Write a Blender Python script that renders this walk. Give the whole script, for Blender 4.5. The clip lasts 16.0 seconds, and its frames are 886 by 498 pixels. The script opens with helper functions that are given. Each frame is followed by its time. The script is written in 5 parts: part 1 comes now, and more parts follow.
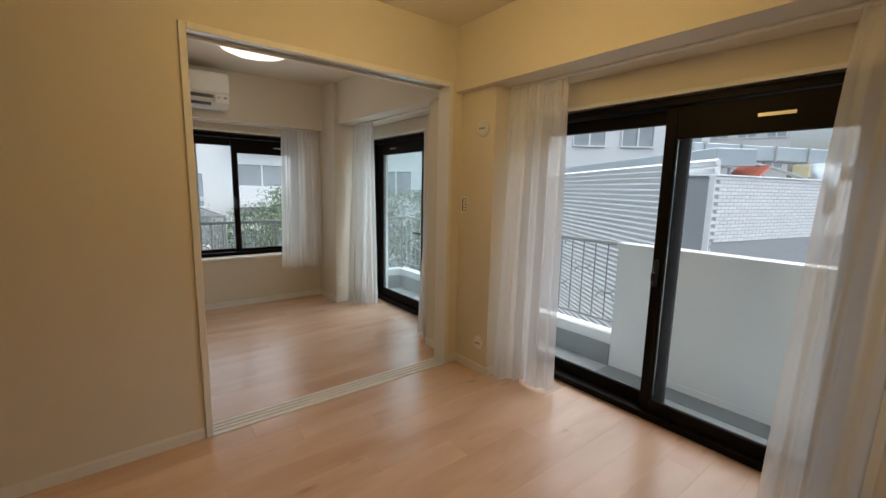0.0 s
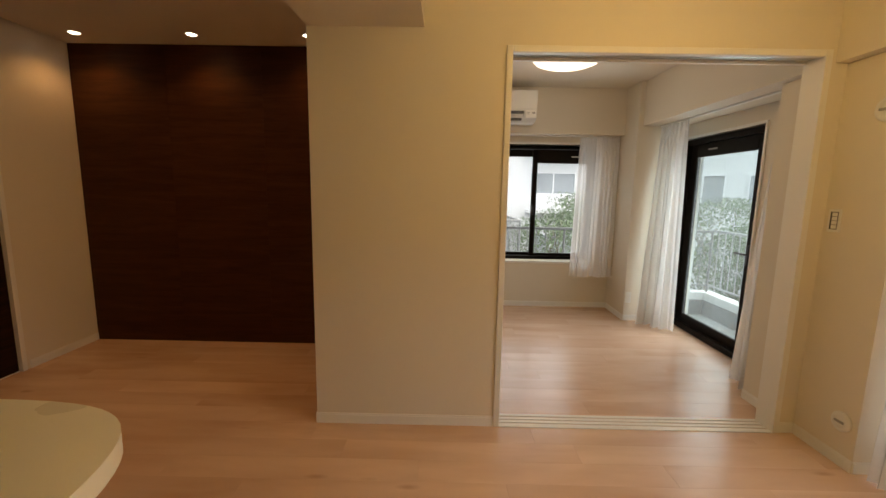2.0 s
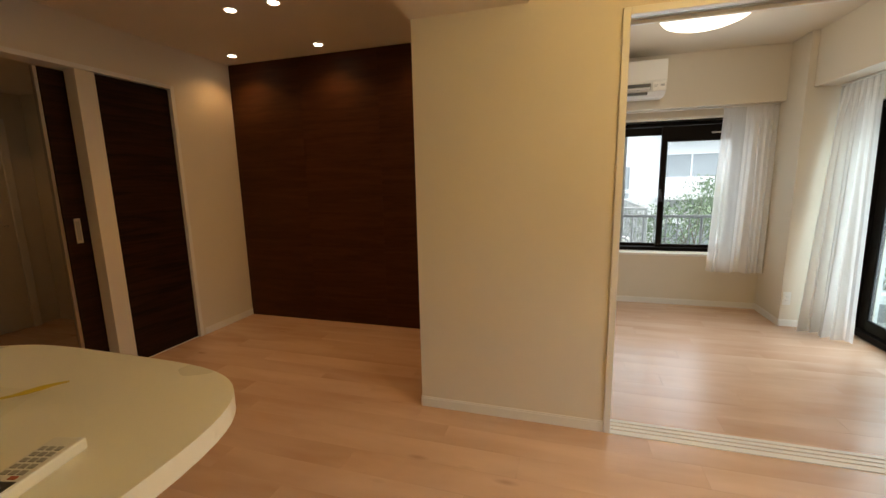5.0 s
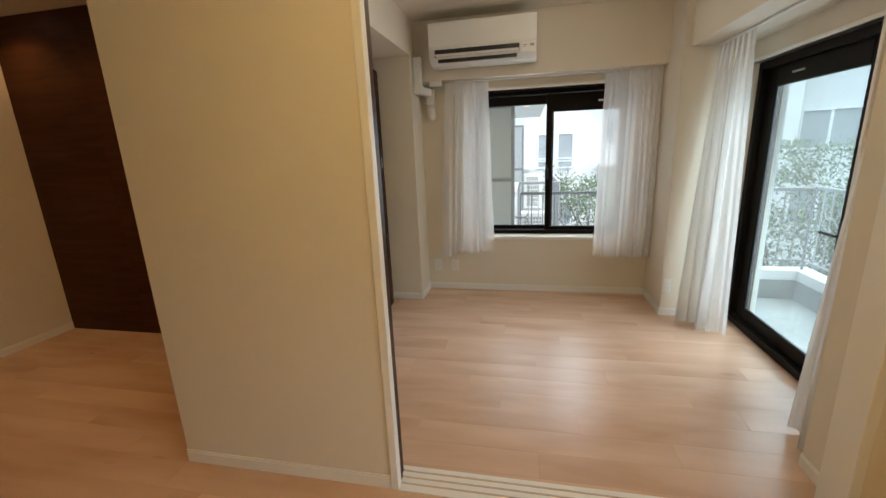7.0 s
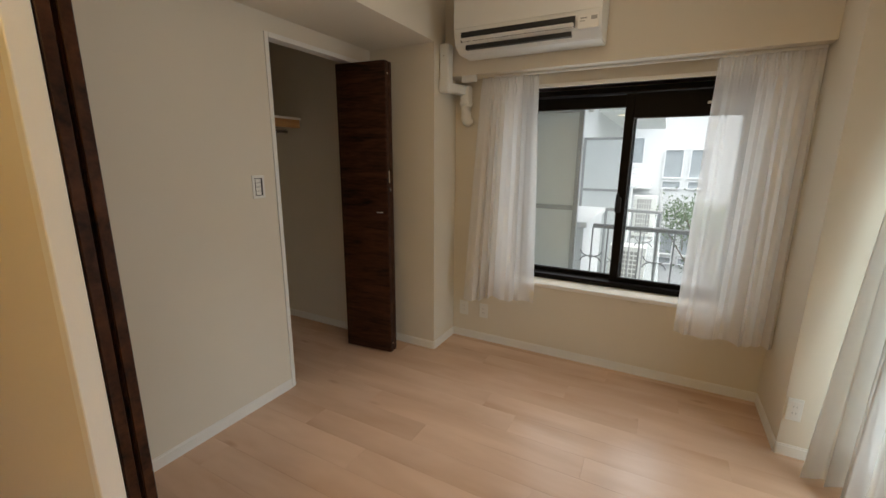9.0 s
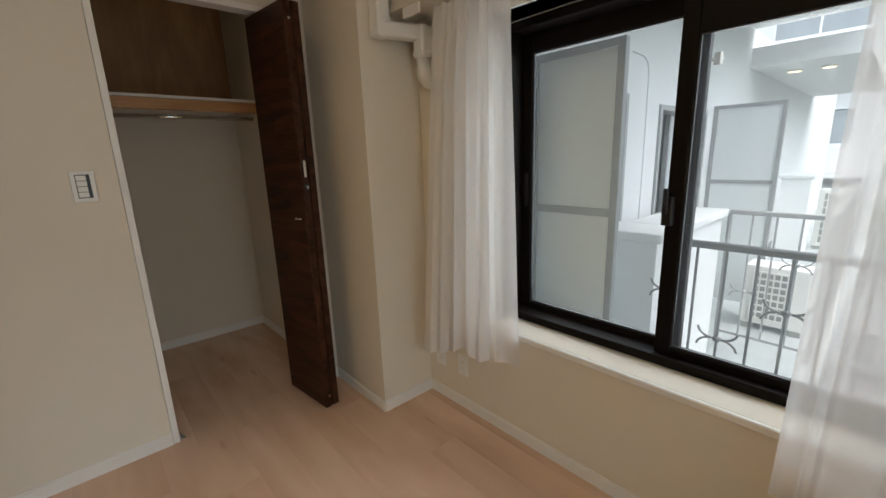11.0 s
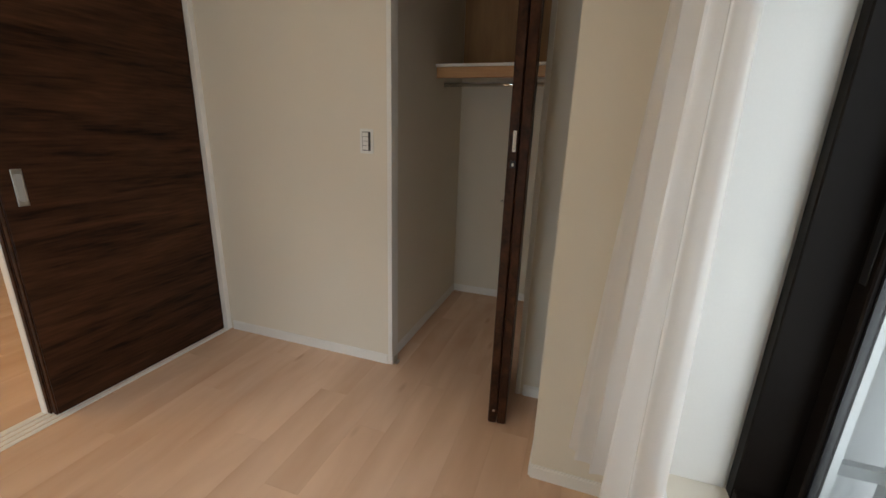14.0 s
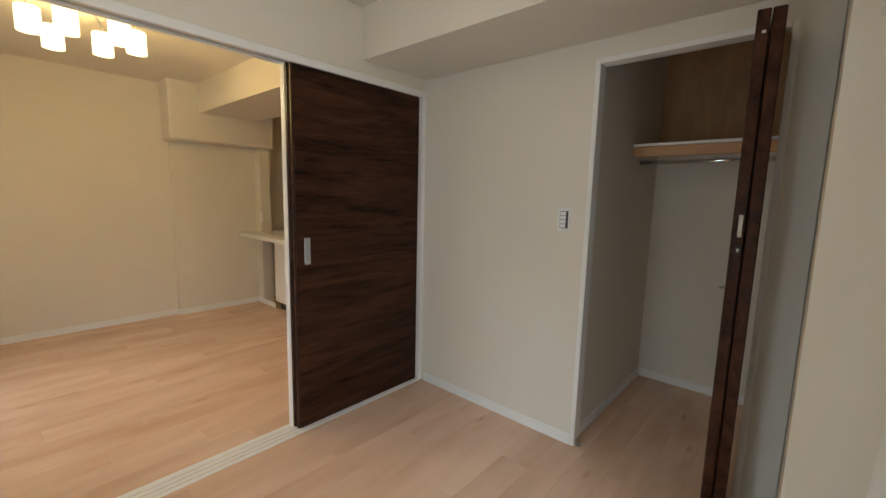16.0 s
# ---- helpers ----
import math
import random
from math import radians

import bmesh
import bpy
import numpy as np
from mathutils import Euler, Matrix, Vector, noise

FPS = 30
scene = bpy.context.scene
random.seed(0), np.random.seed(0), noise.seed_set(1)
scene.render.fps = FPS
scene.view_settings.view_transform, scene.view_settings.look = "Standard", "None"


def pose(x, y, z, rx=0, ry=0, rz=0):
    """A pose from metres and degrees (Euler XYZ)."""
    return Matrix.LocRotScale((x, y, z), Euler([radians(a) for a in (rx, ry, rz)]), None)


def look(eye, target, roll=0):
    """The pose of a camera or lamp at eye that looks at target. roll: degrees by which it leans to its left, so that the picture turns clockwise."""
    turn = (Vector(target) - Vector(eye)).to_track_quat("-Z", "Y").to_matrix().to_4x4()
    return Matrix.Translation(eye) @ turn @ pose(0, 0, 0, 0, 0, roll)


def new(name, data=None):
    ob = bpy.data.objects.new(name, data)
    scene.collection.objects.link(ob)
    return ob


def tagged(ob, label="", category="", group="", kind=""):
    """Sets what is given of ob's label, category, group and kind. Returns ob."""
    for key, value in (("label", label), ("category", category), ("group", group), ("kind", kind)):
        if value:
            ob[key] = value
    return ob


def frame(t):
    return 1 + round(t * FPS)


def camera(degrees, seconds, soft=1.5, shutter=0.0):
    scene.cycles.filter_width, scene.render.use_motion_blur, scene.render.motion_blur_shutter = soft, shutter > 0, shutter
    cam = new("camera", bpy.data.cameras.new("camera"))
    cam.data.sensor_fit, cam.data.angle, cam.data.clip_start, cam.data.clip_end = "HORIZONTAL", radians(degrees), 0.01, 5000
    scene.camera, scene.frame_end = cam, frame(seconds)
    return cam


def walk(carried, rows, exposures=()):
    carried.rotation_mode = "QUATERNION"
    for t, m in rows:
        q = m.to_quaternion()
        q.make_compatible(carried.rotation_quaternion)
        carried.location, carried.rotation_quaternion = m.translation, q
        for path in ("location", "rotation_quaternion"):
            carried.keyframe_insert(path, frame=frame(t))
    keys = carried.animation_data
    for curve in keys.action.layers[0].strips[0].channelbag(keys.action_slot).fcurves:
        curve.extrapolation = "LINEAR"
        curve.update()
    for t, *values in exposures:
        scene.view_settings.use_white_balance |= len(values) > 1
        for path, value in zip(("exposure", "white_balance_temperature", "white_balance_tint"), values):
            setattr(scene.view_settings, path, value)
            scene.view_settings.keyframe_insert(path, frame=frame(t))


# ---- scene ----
cam = camera(95.0, 16.0)
PATH = [
    (0, (-0.25, -2.312, 1.328), (0.971, -0.755, 1.033), 1.2),
    (0.5, (-0.269, -2.273, 1.312), (0.714, -0.553, 1.037), 1.4),
    (1, (-0.313, -2.222, 1.299), (0.429, -0.387, 1.016), 0.5),
    (1.5, (-0.293, -2.172, 1.301), (0.145, -0.244, 1.002), -0.0),
    (2, (-0.286, -2.168, 1.335), (-0.302, -0.188, 1.048), 1.0),
    (2.5, (-0.299, -2.164, 1.334), (-0.549, -0.201, 1.046), 1.0),
    (3, (-0.332, -2.165, 1.329), (-0.842, -0.251, 1.049), 0.7),
    (3.5, (-0.36, -2.173, 1.325), (-1.092, -0.331, 1.062), 0.3),
    (4, (-0.378, -2.18, 1.32), (-1.306, -0.428, 1.054), -0.0),
    (4.2, (-0.385, -2.195, 1.316), (-1.33, -0.453, 1.05), -0.5),
    (4.5, (-0.345, -2.16, 1.318), (-1.218, -0.381, 1.051), -0.7),
    (5, (-0.219, -2.108, 1.323), (-0.794, -0.222, 0.991), -1.2),
    (5.2, (-0.166, -2.063, 1.296), (-0.608, -0.145, 0.943), -1.8),
    (7.3, (0.63, -1.181, 1.406), (0.22, 0.715, 0.919), -2.4),
    (7.5, (0.674, -1.069, 1.413), (0.207, 0.82, 0.953), -2.0),
    (8, (0.86, -0.82, 1.396), (0.213, 1.026, 0.98), -2.4),
    (8.2, (0.872, -0.741, 1.43), (0.146, 1.069, 0.987), -1.8),
    (10.3, (1.186, 0.667, 1.334), (0.079, 2.293, 0.972), -2.4),
    (10.5, (1.197, 0.812, 1.325), (0.037, 2.394, 0.932), -3.8),
    (11, (1.238, 1.141, 1.325), (-0.218, 2.437, 0.876), -2.0),
    (11.5, (1.18, 1.434, 1.304), (-0.491, 2.449, 0.885), -1.1),
    (12, (1.094, 1.696, 1.296), (-0.692, 2.463, 0.825), -2.4),
    (12.5, (1.024, 1.93, 1.307), (-0.889, 2.149, 0.766), -1.9),
    (13, (0.91, 2.06, 1.279), (-1.0, 2.005, 0.689), -1.8),
    (13.5, (0.875, 2.14, 1.294), (-1.009, 1.842, 0.694), -1.3),
    (14, (0.941, 2.238, 1.313), (-0.878, 1.621, 0.757), 1.9),
    (14.5, (1.002, 2.231, 1.32), (-0.688, 1.337, 0.732), 3.2),
    (15, (1.061, 2.198, 1.346), (-0.556, 1.098, 0.931), 0.8),
    (15.5, (1.107, 2.161, 1.361), (-0.454, 0.941, 1.089), 0.6),
    (16, (1.125, 2.137, 1.37), (-0.359, 0.823, 1.105), 1.4),
]
walk(cam, [(t, look(eye, target, roll)) for t, eye, target, roll in PATH], [
    (0, 0.22, 6050, 13), (0.5, 0.0, 6200, 14), (1, 0.04, 6300, 15), (1.5, 0.2, 6500, 15), (2, 0.64, 6750, 16), (3, 0.95, 6800, 12), (4, 1.06, 6650, 10), (5, 1.0, 6250, 11),
    (7.5, 0.75, 6000, 11), (8.2, 0.64, 6450, 12), (10.5, 0.6, 6250, 13), (11.5, 0.64, 6200, 13), (13, 0.66, 6300, 15), (14, 0.88, 6200, 13), (14.5, 1.04, 6000, 12), (15, 1.0, 5900, 10), (16, 1.0, 5750, 9)])

# ---- light ----
world = bpy.data.worlds.new("sky")
scene.world = world
world.use_nodes = True
wn = world.node_tree.nodes
sky = wn.new("ShaderNodeTexSky")
sky.sky_type = "NISHITA"
sky.sun_disc = False
sky.sun_elevation = radians(74)
sky.sun_rotation = radians(117)
sky.air_density, sky.dust_density = 1.0, 6.0
wn["Background"].inputs["Strength"].default_value = 0.15
world.node_tree.links.new(sky.outputs[0], wn["Background"].inputs["Color"])


def lamp(name, kind, m, energy, color, size=0.1, size_y=None, angle=None):
    data = bpy.data.lights.new(name, kind)
    data.energy, data.color = energy, color
    if kind == "AREA":
        data.size = size
        if size_y:
            data.shape, data.size_y = "RECTANGLE", size_y
    elif kind == "SUN":
        data.angle = radians(angle)
    else:
        data.shadow_soft_size = size
    if kind == "SPOT":
        data.spot_size, data.spot_blend = radians(angle), 0.7
    ob = new(name, data)
    ob.matrix_world = m
    return ob


lamp("sun", "SUN", look((2.0, -1.0, 8), (0, 0, 0)), 5.0, (1.0, 0.985, 0.96), angle=130)
DAY = (0.93, 0.97, 1.0)
lamp("daylight_living", "AREA", look((2.34, -1.2, 0.95), (0.0, -1.2, 0.6)), 0.9, DAY, 1.7, 1.75)
lamp("daylight_bed_east", "AREA", look((2.34, 1.47, 0.95), (0, 1.3, 0.6)), 7.2, DAY, 0.9, 1.7)
lamp("daylight_bed_north", "AREA", look((0.72, 2.86, 1.2), (0.72, 0, 0.9)), 5.2, DAY, 1.35, 1.2)
WARM = (1.0, 0.64, 0.18)


# ---- materials ----
def material(name, color, rough=0.5, metal=0.0, spread=0.06, scale=8.0, fine=120.0, bump=0.05, vary=0.0, stretch=(1, 1, 1), spec=0.5):
    """A surface with broad and fine variation in colour, gloss and relief."""
    m = bpy.data.materials.new(name)
    m.use_nodes = True
    n, l = m.node_tree.nodes, m.node_tree.links
    p = n["Principled BSDF"]
    p.inputs["Metallic"].default_value = metal
    p.inputs["Specular IOR Level"].default_value = spec
    tc, mp = n.new("ShaderNodeTexCoord"), n.new("ShaderNodeMapping")
    mp.inputs["Scale"].default_value = stretch
    l.new(tc.outputs["Object"], mp.inputs["Vector"])
    broad, grain = n.new("ShaderNodeTexNoise"), n.new("ShaderNodeTexNoise")
    broad.inputs["Scale"].default_value, grain.inputs["Scale"].default_value = scale, fine
    broad.inputs["Detail"].default_value = 4
    l.new(mp.outputs[0], broad.inputs["Vector"])
    l.new(mp.outputs[0], grain.inputs["Vector"])
    mixed = n.new("ShaderNodeMath")
    mixed.operation = "MULTIPLY_ADD"
    l.new(grain.outputs["Fac"], mixed.inputs[0])
    mixed.inputs[1].default_value = 0.35
    l.new(broad.outputs["Fac"], mixed.inputs[2])
    ramp = n.new("ShaderNodeMapRange")
    ramp.inputs["From Min"].default_value, ramp.inputs["From Max"].default_value = 0.35, 1.0
    ramp.inputs["To Min"].default_value, ramp.inputs["To Max"].default_value = 1 - spread, 1 + spread
    l.new(mixed.outputs[0], ramp.inputs["Value"])
    hsv = n.new("ShaderNodeHueSaturation")
    hsv.inputs["Color"].default_value = (*color, 1)
    if vary:
        info, add = n.new("ShaderNodeObjectInfo"), n.new("ShaderNodeMath")
        add.operation = "MULTIPLY_ADD"
        l.new(info.outputs["Random"], add.inputs[0])
        add.inputs[1].default_value = vary
        sub = n.new("ShaderNodeMath")
        sub.operation = "SUBTRACT"
        sub.inputs[1].default_value = vary / 2
        l.new(ramp.outputs[0], add.inputs[2])
        l.new(add.outputs[0], sub.inputs[0])
        l.new(sub.outputs[0], hsv.inputs["Value"])
    else:
        l.new(ramp.outputs[0], hsv.inputs["Value"])
    l.new(hsv.outputs[0], p.inputs["Base Color"])
    rr = n.new("ShaderNodeMapRange")
    rr.inputs["To Min"].default_value, rr.inputs["To Max"].default_value = max(0.02, rough - 0.07), min(1, rough + 0.07)
    l.new(broad.outputs["Fac"], rr.inputs["Value"])
    l.new(rr.outputs[0], p.inputs["Roughness"])
    if bump:
        b = n.new("ShaderNodeBump")
        b.inputs["Strength"].default_value, b.inputs["Distance"].default_value = bump, 0.004
        l.new(mixed.outputs[0], b.inputs["Height"])
        l.new(b.outputs[0], p.inputs["Normal"])
    return m


def wood(name, dark, light, rough, axis, rings=7.0, vary=0.25, knots=False, per_object=True, bump=0.06, grain=0.5, along=0.9, spec=0.5):
    """Timber with grain along one axis; each piece is cut from another spot of the log."""
    m = bpy.data.materials.new(name)
    m.use_nodes = True
    n, l = m.node_tree.nodes, m.node_tree.links
    p = n["Principled BSDF"]
    p.inputs["Specular IOR Level"].default_value = spec
    tc, mp, info = n.new("ShaderNodeTexCoord"), n.new("ShaderNodeMapping"), n.new("ShaderNodeObjectInfo")
    mp.inputs["Scale"].default_value = [along if i == axis else rings for i in range(3)]
    l.new(tc.outputs["Object"], mp.inputs["Vector"])
    if per_object:
        sh = n.new("ShaderNodeVectorMath")
        sh.operation = "SCALE"
        sh.inputs[0].default_value = (37.0, 53.0, 71.0)
        l.new(info.outputs["Random"], sh.inputs["Scale"])
        l.new(sh.outputs[0], mp.inputs["Location"])
    big, fine = n.new("ShaderNodeTexNoise"), n.new("ShaderNodeTexNoise")
    big.inputs["Scale"].default_value, big.inputs["Detail"].default_value = 1.4, 6 if grain > 0.2 else 3.5
    big.inputs["Distortion"].default_value = 0.3 if grain < 0.2 else 1.2
    fine.inputs["Scale"].default_value, fine.inputs["Detail"].default_value = 9, 5 if grain > 0.2 else 2
    l.new(mp.outputs[0], big.inputs["Vector"])
    l.new(mp.outputs[0], fine.inputs["Vector"])
    mix = n.new("ShaderNodeMath")
    mix.operation = "MULTIPLY_ADD"
    l.new(fine.outputs["Fac"], mix.inputs[0])
    mix.inputs[1].default_value = grain
    l.new(big.outputs["Fac"], mix.inputs[2])
    ramp = n.new("ShaderNodeValToRGB")
    ramp.color_ramp.elements[0].position, ramp.color_ramp.elements[0].color = (0.28 if grain < 0.2 else 0.35 + 0.3 * grain), (*dark, 1)
    ramp.color_ramp.elements[1].position, ramp.color_ramp.elements[1].color = (0.86 if grain < 0.2 else 0.7 + 0.5 * grain), (*light, 1)
    l.new(mix.outputs[0], ramp.inputs["Fac"])
    out = ramp.outputs["Color"]
    if knots:
        v = n.new("ShaderNodeTexVoronoi")
        v.inputs["Scale"].default_value = 1.0
        km = n.new("ShaderNodeMapping")
        km.inputs["Scale"].default_value = [1.7 if i == axis else 5.5 for i in range(3)]
        l.new(tc.outputs["Object"], km.inputs["Vector"])
        l.new(sh.outputs[0], km.inputs["Location"])
        l.new(km.outputs[0], v.inputs["Vector"])
        kr = n.new("ShaderNodeMapRange")
        kr.inputs["From Min"].default_value, kr.inputs["From Max"].default_value = 0.02, 0.11
        kr.inputs["To Min"].default_value, kr.inputs["To Max"].default_value = 0.42, 0.0
        l.new(v.outputs["Distance"], kr.inputs["Value"])
        km2 = n.new("ShaderNodeMix")
        km2.data_type = "RGBA"
        l.new(kr.outputs[0], km2.inputs["Factor"])
        l.new(out, km2.inputs["A"])
        km2.inputs["B"].default_value = (dark[0] * 0.55, dark[1] * 0.45, dark[2] * 0.4, 1)
        out = km2.outputs["Result"]
    if vary:
        hsv, mr = n.new("ShaderNodeHueSaturation"), n.new("ShaderNodeMapRange")
        mr.inputs["To Min"].default_value, mr.inputs["To Max"].default_value = 1 - vary / 2, 1 + vary / 2
        l.new(info.outputs["Random"], mr.inputs["Value"])
        l.new(mr.outputs[0], hsv.inputs["Value"])
        l.new(out, hsv.inputs["Color"])
        out = hsv.outputs[0]
    l.new(out, p.inputs["Base Color"])
    rr = n.new("ShaderNodeMapRange")
    rr.inputs["To Min"].default_value, rr.inputs["To Max"].default_value = rough - (0.08 if grain > 0.1 else 0.02), rough + (0.1 if grain > 0.1 else 0.02)
    l.new(fine.outputs["Fac"], rr.inputs["Value"])
    l.new(rr.outputs[0], p.inputs["Roughness"])
    b = n.new("ShaderNodeBump")
    b.inputs["Strength"].default_value, b.inputs["Distance"].default_value = bump, 0.003
    l.new(mix.outputs[0], b.inputs["Height"])
    l.new(b.outputs[0], p.inputs["Normal"])
    return m


def glass(name, tint=(0.95, 0.98, 0.97), gloss=0.08, veil=0.02):
    m = bpy.data.materials.new(name)
    m.use_nodes = True
    n, l = m.node_tree.nodes, m.node_tree.links
    n.remove(n["Principled BSDF"])
    tr, gl, mix, lw = n.new("ShaderNodeBsdfTransparent"), n.new("ShaderNodeBsdfGlossy"), n.new("ShaderNodeMixShader"), n.new("ShaderNodeLayerWeight")
    tr.inputs["Color"].default_value = (*tint, 1)
    gl.inputs["Roughness"].default_value = 0.02
    fr, ad = n.new("ShaderNodeMath"), n.new("ShaderNodeMath")
    fr.operation, ad.operation = "POWER", "MULTIPLY_ADD"
    l.new(lw.outputs["Facing"], ad.inputs[0])
    lw.inputs["Blend"].default_value = 0.5
    ad.inputs[1].default_value, ad.inputs[2].default_value = 0.80, 0.10
    l.new(ad.outputs[0], fr.inputs[0])
    fr.inputs[1].default_value = 1.0 / gloss ** 0.6
    l.new(fr.outputs[0], mix.inputs["Fac"])
    l.new(tr.outputs[0], mix.inputs[1])
    l.new(gl.outputs[0], mix.inputs[2])
    # a small translucent share mixes a pale haze into the pane
    film, veiled = n.new("ShaderNodeBsdfTranslucent"), n.new("ShaderNodeMixShader")
    film.inputs["Color"].default_value = (0.85, 0.88, 0.87, 1)
    veiled.inputs["Fac"].default_value = veil
    l.new(mix.outputs[0], veiled.inputs[1])
    l.new(film.outputs[0], veiled.inputs[2])
    l.new(veiled.outputs[0], n["Material Output"].inputs["Surface"])
    return m


def sheer(name, color, see):
    """Thin woven fabric that lets light and some view through."""
    m = bpy.data.materials.new(name)
    m.use_nodes = True
    n, l = m.node_tree.nodes, m.node_tree.links
    n.remove(n["Principled BSDF"])
    tc, weave = n.new("ShaderNodeTexCoord"), n.new("ShaderNodeTexNoise")
    weave.inputs["Scale"].default_value = 700
    l.new(tc.outputs["Object"], weave.inputs["Vector"])
    d, t, s = n.new("ShaderNodeBsdfDiffuse"), n.new("ShaderNodeBsdfTranslucent"), n.new("ShaderNodeBsdfTransparent")
    d.inputs["Color"].default_value = t.inputs["Color"].default_value = (*color, 1)
    a, b = n.new("ShaderNodeMixShader"), n.new("ShaderNodeMixShader")
    a.inputs["Fac"].default_value = 0.44
    l.new(d.outputs[0], a.inputs[1])
    l.new(t.outputs[0], a.inputs[2])
    mr = n.new("ShaderNodeMapRange")
    mr.inputs["To Min"].default_value, mr.inputs["To Max"].default_value = see - 0.05, see + 0.05
    l.new(weave.outputs["Fac"], mr.inputs["Value"])
    l.new(mr.outputs[0], b.inputs["Fac"])
    l.new(a.outputs[0], b.inputs[1])
    l.new(s.outputs[0], b.inputs[2])
    l.new(b.outputs[0], n["Material Output"].inputs["Surface"])
    return m


def glow(name, color, strength):
    m = bpy.data.materials.new(name)
    m.use_nodes = True
    p = m.node_tree.nodes["Principled BSDF"]
    p.inputs["Base Color"].default_value = (0.9, 0.88, 0.82, 1)
    p.inputs["Emission Color"].default_value = (*color, 1)
    p.inputs["Emission Strength"].default_value = strength
    return m


M_WALL = material("wallpaper", (0.74, 0.685, 0.575), 0.85, spread=0.03, scale=1.5, fine=420, bump=0.25)
M_CEIL = material("ceiling_paper", (0.76, 0.705, 0.60), 0.88, spread=0.03, scale=2, fine=350, bump=0.2)
M_WHITE = material("white_trim", (0.81, 0.795, 0.75), 0.42, spread=0.03, scale=3, fine=200, bump=0.03)
M_PLASTIC = material("white_plastic", (0.80, 0.80, 0.76), 0.35, spread=0.02, scale=5, fine=90, bump=0.02)
M_GREYP = material("grey_plastic", (0.35, 0.35, 0.33), 0.45, spread=0.05)
M_BLACKP = material("black_plastic", (0.015, 0.015, 0.016), 0.35, spread=0.1)
M_BRONZE = material("dark_bronze_aluminium", (0.010, 0.0075, 0.006), 0.42, metal=0.0, spread=0.12, scale=6, fine=150, bump=0.03, spec=0.08)
M_CHROME = material("chrome", (0.75, 0.74, 0.72), 0.14, metal=1.0, spread=0.03, bump=0.0)
M_NICKEL = material("satin_nickel", (0.55, 0.53, 0.48), 0.35, metal=1.0, spread=0.04, bump=0.02)
M_PLANK = wood("beech_plank", (0.57, 0.365, 0.24), (0.80, 0.585, 0.43), 0.25, 0, rings=3.4, vary=0.06, knots=True, grain=0.07, bump=0.006, along=0.85)
M_SEAM = material("floor_bed", (0.60, 0.41, 0.28), 0.6, spread=0.1)
M_DARKWOOD = wood("dark_stained_wood", (0.006, 0.0025, 0.0012), (0.075, 0.030, 0.014), 0.42, 0, rings=9, vary=0.1, spec=0.16)
M_ACCENT = wood("dark_wall_veneer", (0.042, 0.014, 0.005), (0.076, 0.028, 0.010), 0.46, 0, rings=11, vary=0.06, spec=0.16)
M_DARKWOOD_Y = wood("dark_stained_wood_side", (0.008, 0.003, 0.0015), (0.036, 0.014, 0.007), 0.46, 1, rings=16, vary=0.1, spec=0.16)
M_PINE = wood("pine_batten", (0.45, 0.22, 0.08), (0.62, 0.36, 0.15), 0.45, 1, rings=14, vary=0.1)
M_COUNTER = material("cream_counter", (0.88, 0.865, 0.76), 0.30, spread=0.02, scale=4, fine=160, bump=0.01)
M_CABINET = material("white_cabinet", (0.78, 0.77, 0.72), 0.3, spread=0.02)
M_GLASS = glass("window_glass")
M_GLASS_TINT = glass("tinted_glass", (0.80, 0.90, 0.89), 0.12, 0.035)
M_SHEER = sheer("sheer_curtain_cloth", (0.92, 0.91, 0.895), 0.14)
M_SHEER_OPEN = sheer("open_sheer_cloth", (0.92, 0.91, 0.89), 0.34)
# grained brown that paints warm bounced light on the closet's papered wall
M_WARMBOUNCE = wood("painted_warm_bounce", (0.34, 0.18, 0.07), (0.50, 0.29, 0.125), 0.6, 2, rings=5, vary=0.1, grain=0.3)
M_OUTWALL = material("white_render", (0.74, 0.75, 0.74), 0.85, spread=0.07, scale=1.2, fine=60, bump=0.55)
M_GUTTER = material("dark_gutter_coating", (0.20, 0.215, 0.215), 0.4, spread=0.15, scale=3, fine=50, bump=0.15)
M_CONCRETE = material("balcony_floor_coating", (0.46, 0.49, 0.49), 0.22, spread=0.12, scale=2.5, fine=60, bump=0.1)
M_RAIL = material("dark_grey_rail", (0.22, 0.225, 0.22), 0.45, metal=0.3, spread=0.1)
M_GREYRAIL = material("grey_rail", (0.38, 0.39, 0.385), 0.45, metal=0.2, spread=0.1)
M_PANEL = material("grey_white_panel", (0.74, 0.77, 0.765), 0.6, spread=0.04, scale=3, stretch=(3, 3, 0.3))
M_SLAT = material("white_louvre", (0.78, 0.79, 0.79), 0.5, spread=0.04)
M_TILE = material("white_tile", (0.74, 0.75, 0.75), 0.35, spread=0.04, vary=0.12)
M_JOINT = material("grey_joint", (0.30, 0.31, 0.32), 0.85, spread=0.06)
M_DUCT = material("galvanised_duct", (0.45, 0.50, 0.53), 0.4, metal=0.6, spread=0.1, scale=5)
M_WINDARK = material("far_window_glass", (0.34, 0.37, 0.38), 0.15, spread=0.15, scale=2)
# near-black colour standing for the shade inside an open doorway
M_DARKROOM = material("painted_dark_interior", (0.025, 0.028, 0.03), 0.5, spread=0.2, scale=2)
M_FROST = material("frosted_pane", (0.52, 0.56, 0.56), 0.35, spread=0.06, scale=2)
M_RED = material("red_brown_tiles", (0.45, 0.14, 0.08), 0.7, spread=0.2)
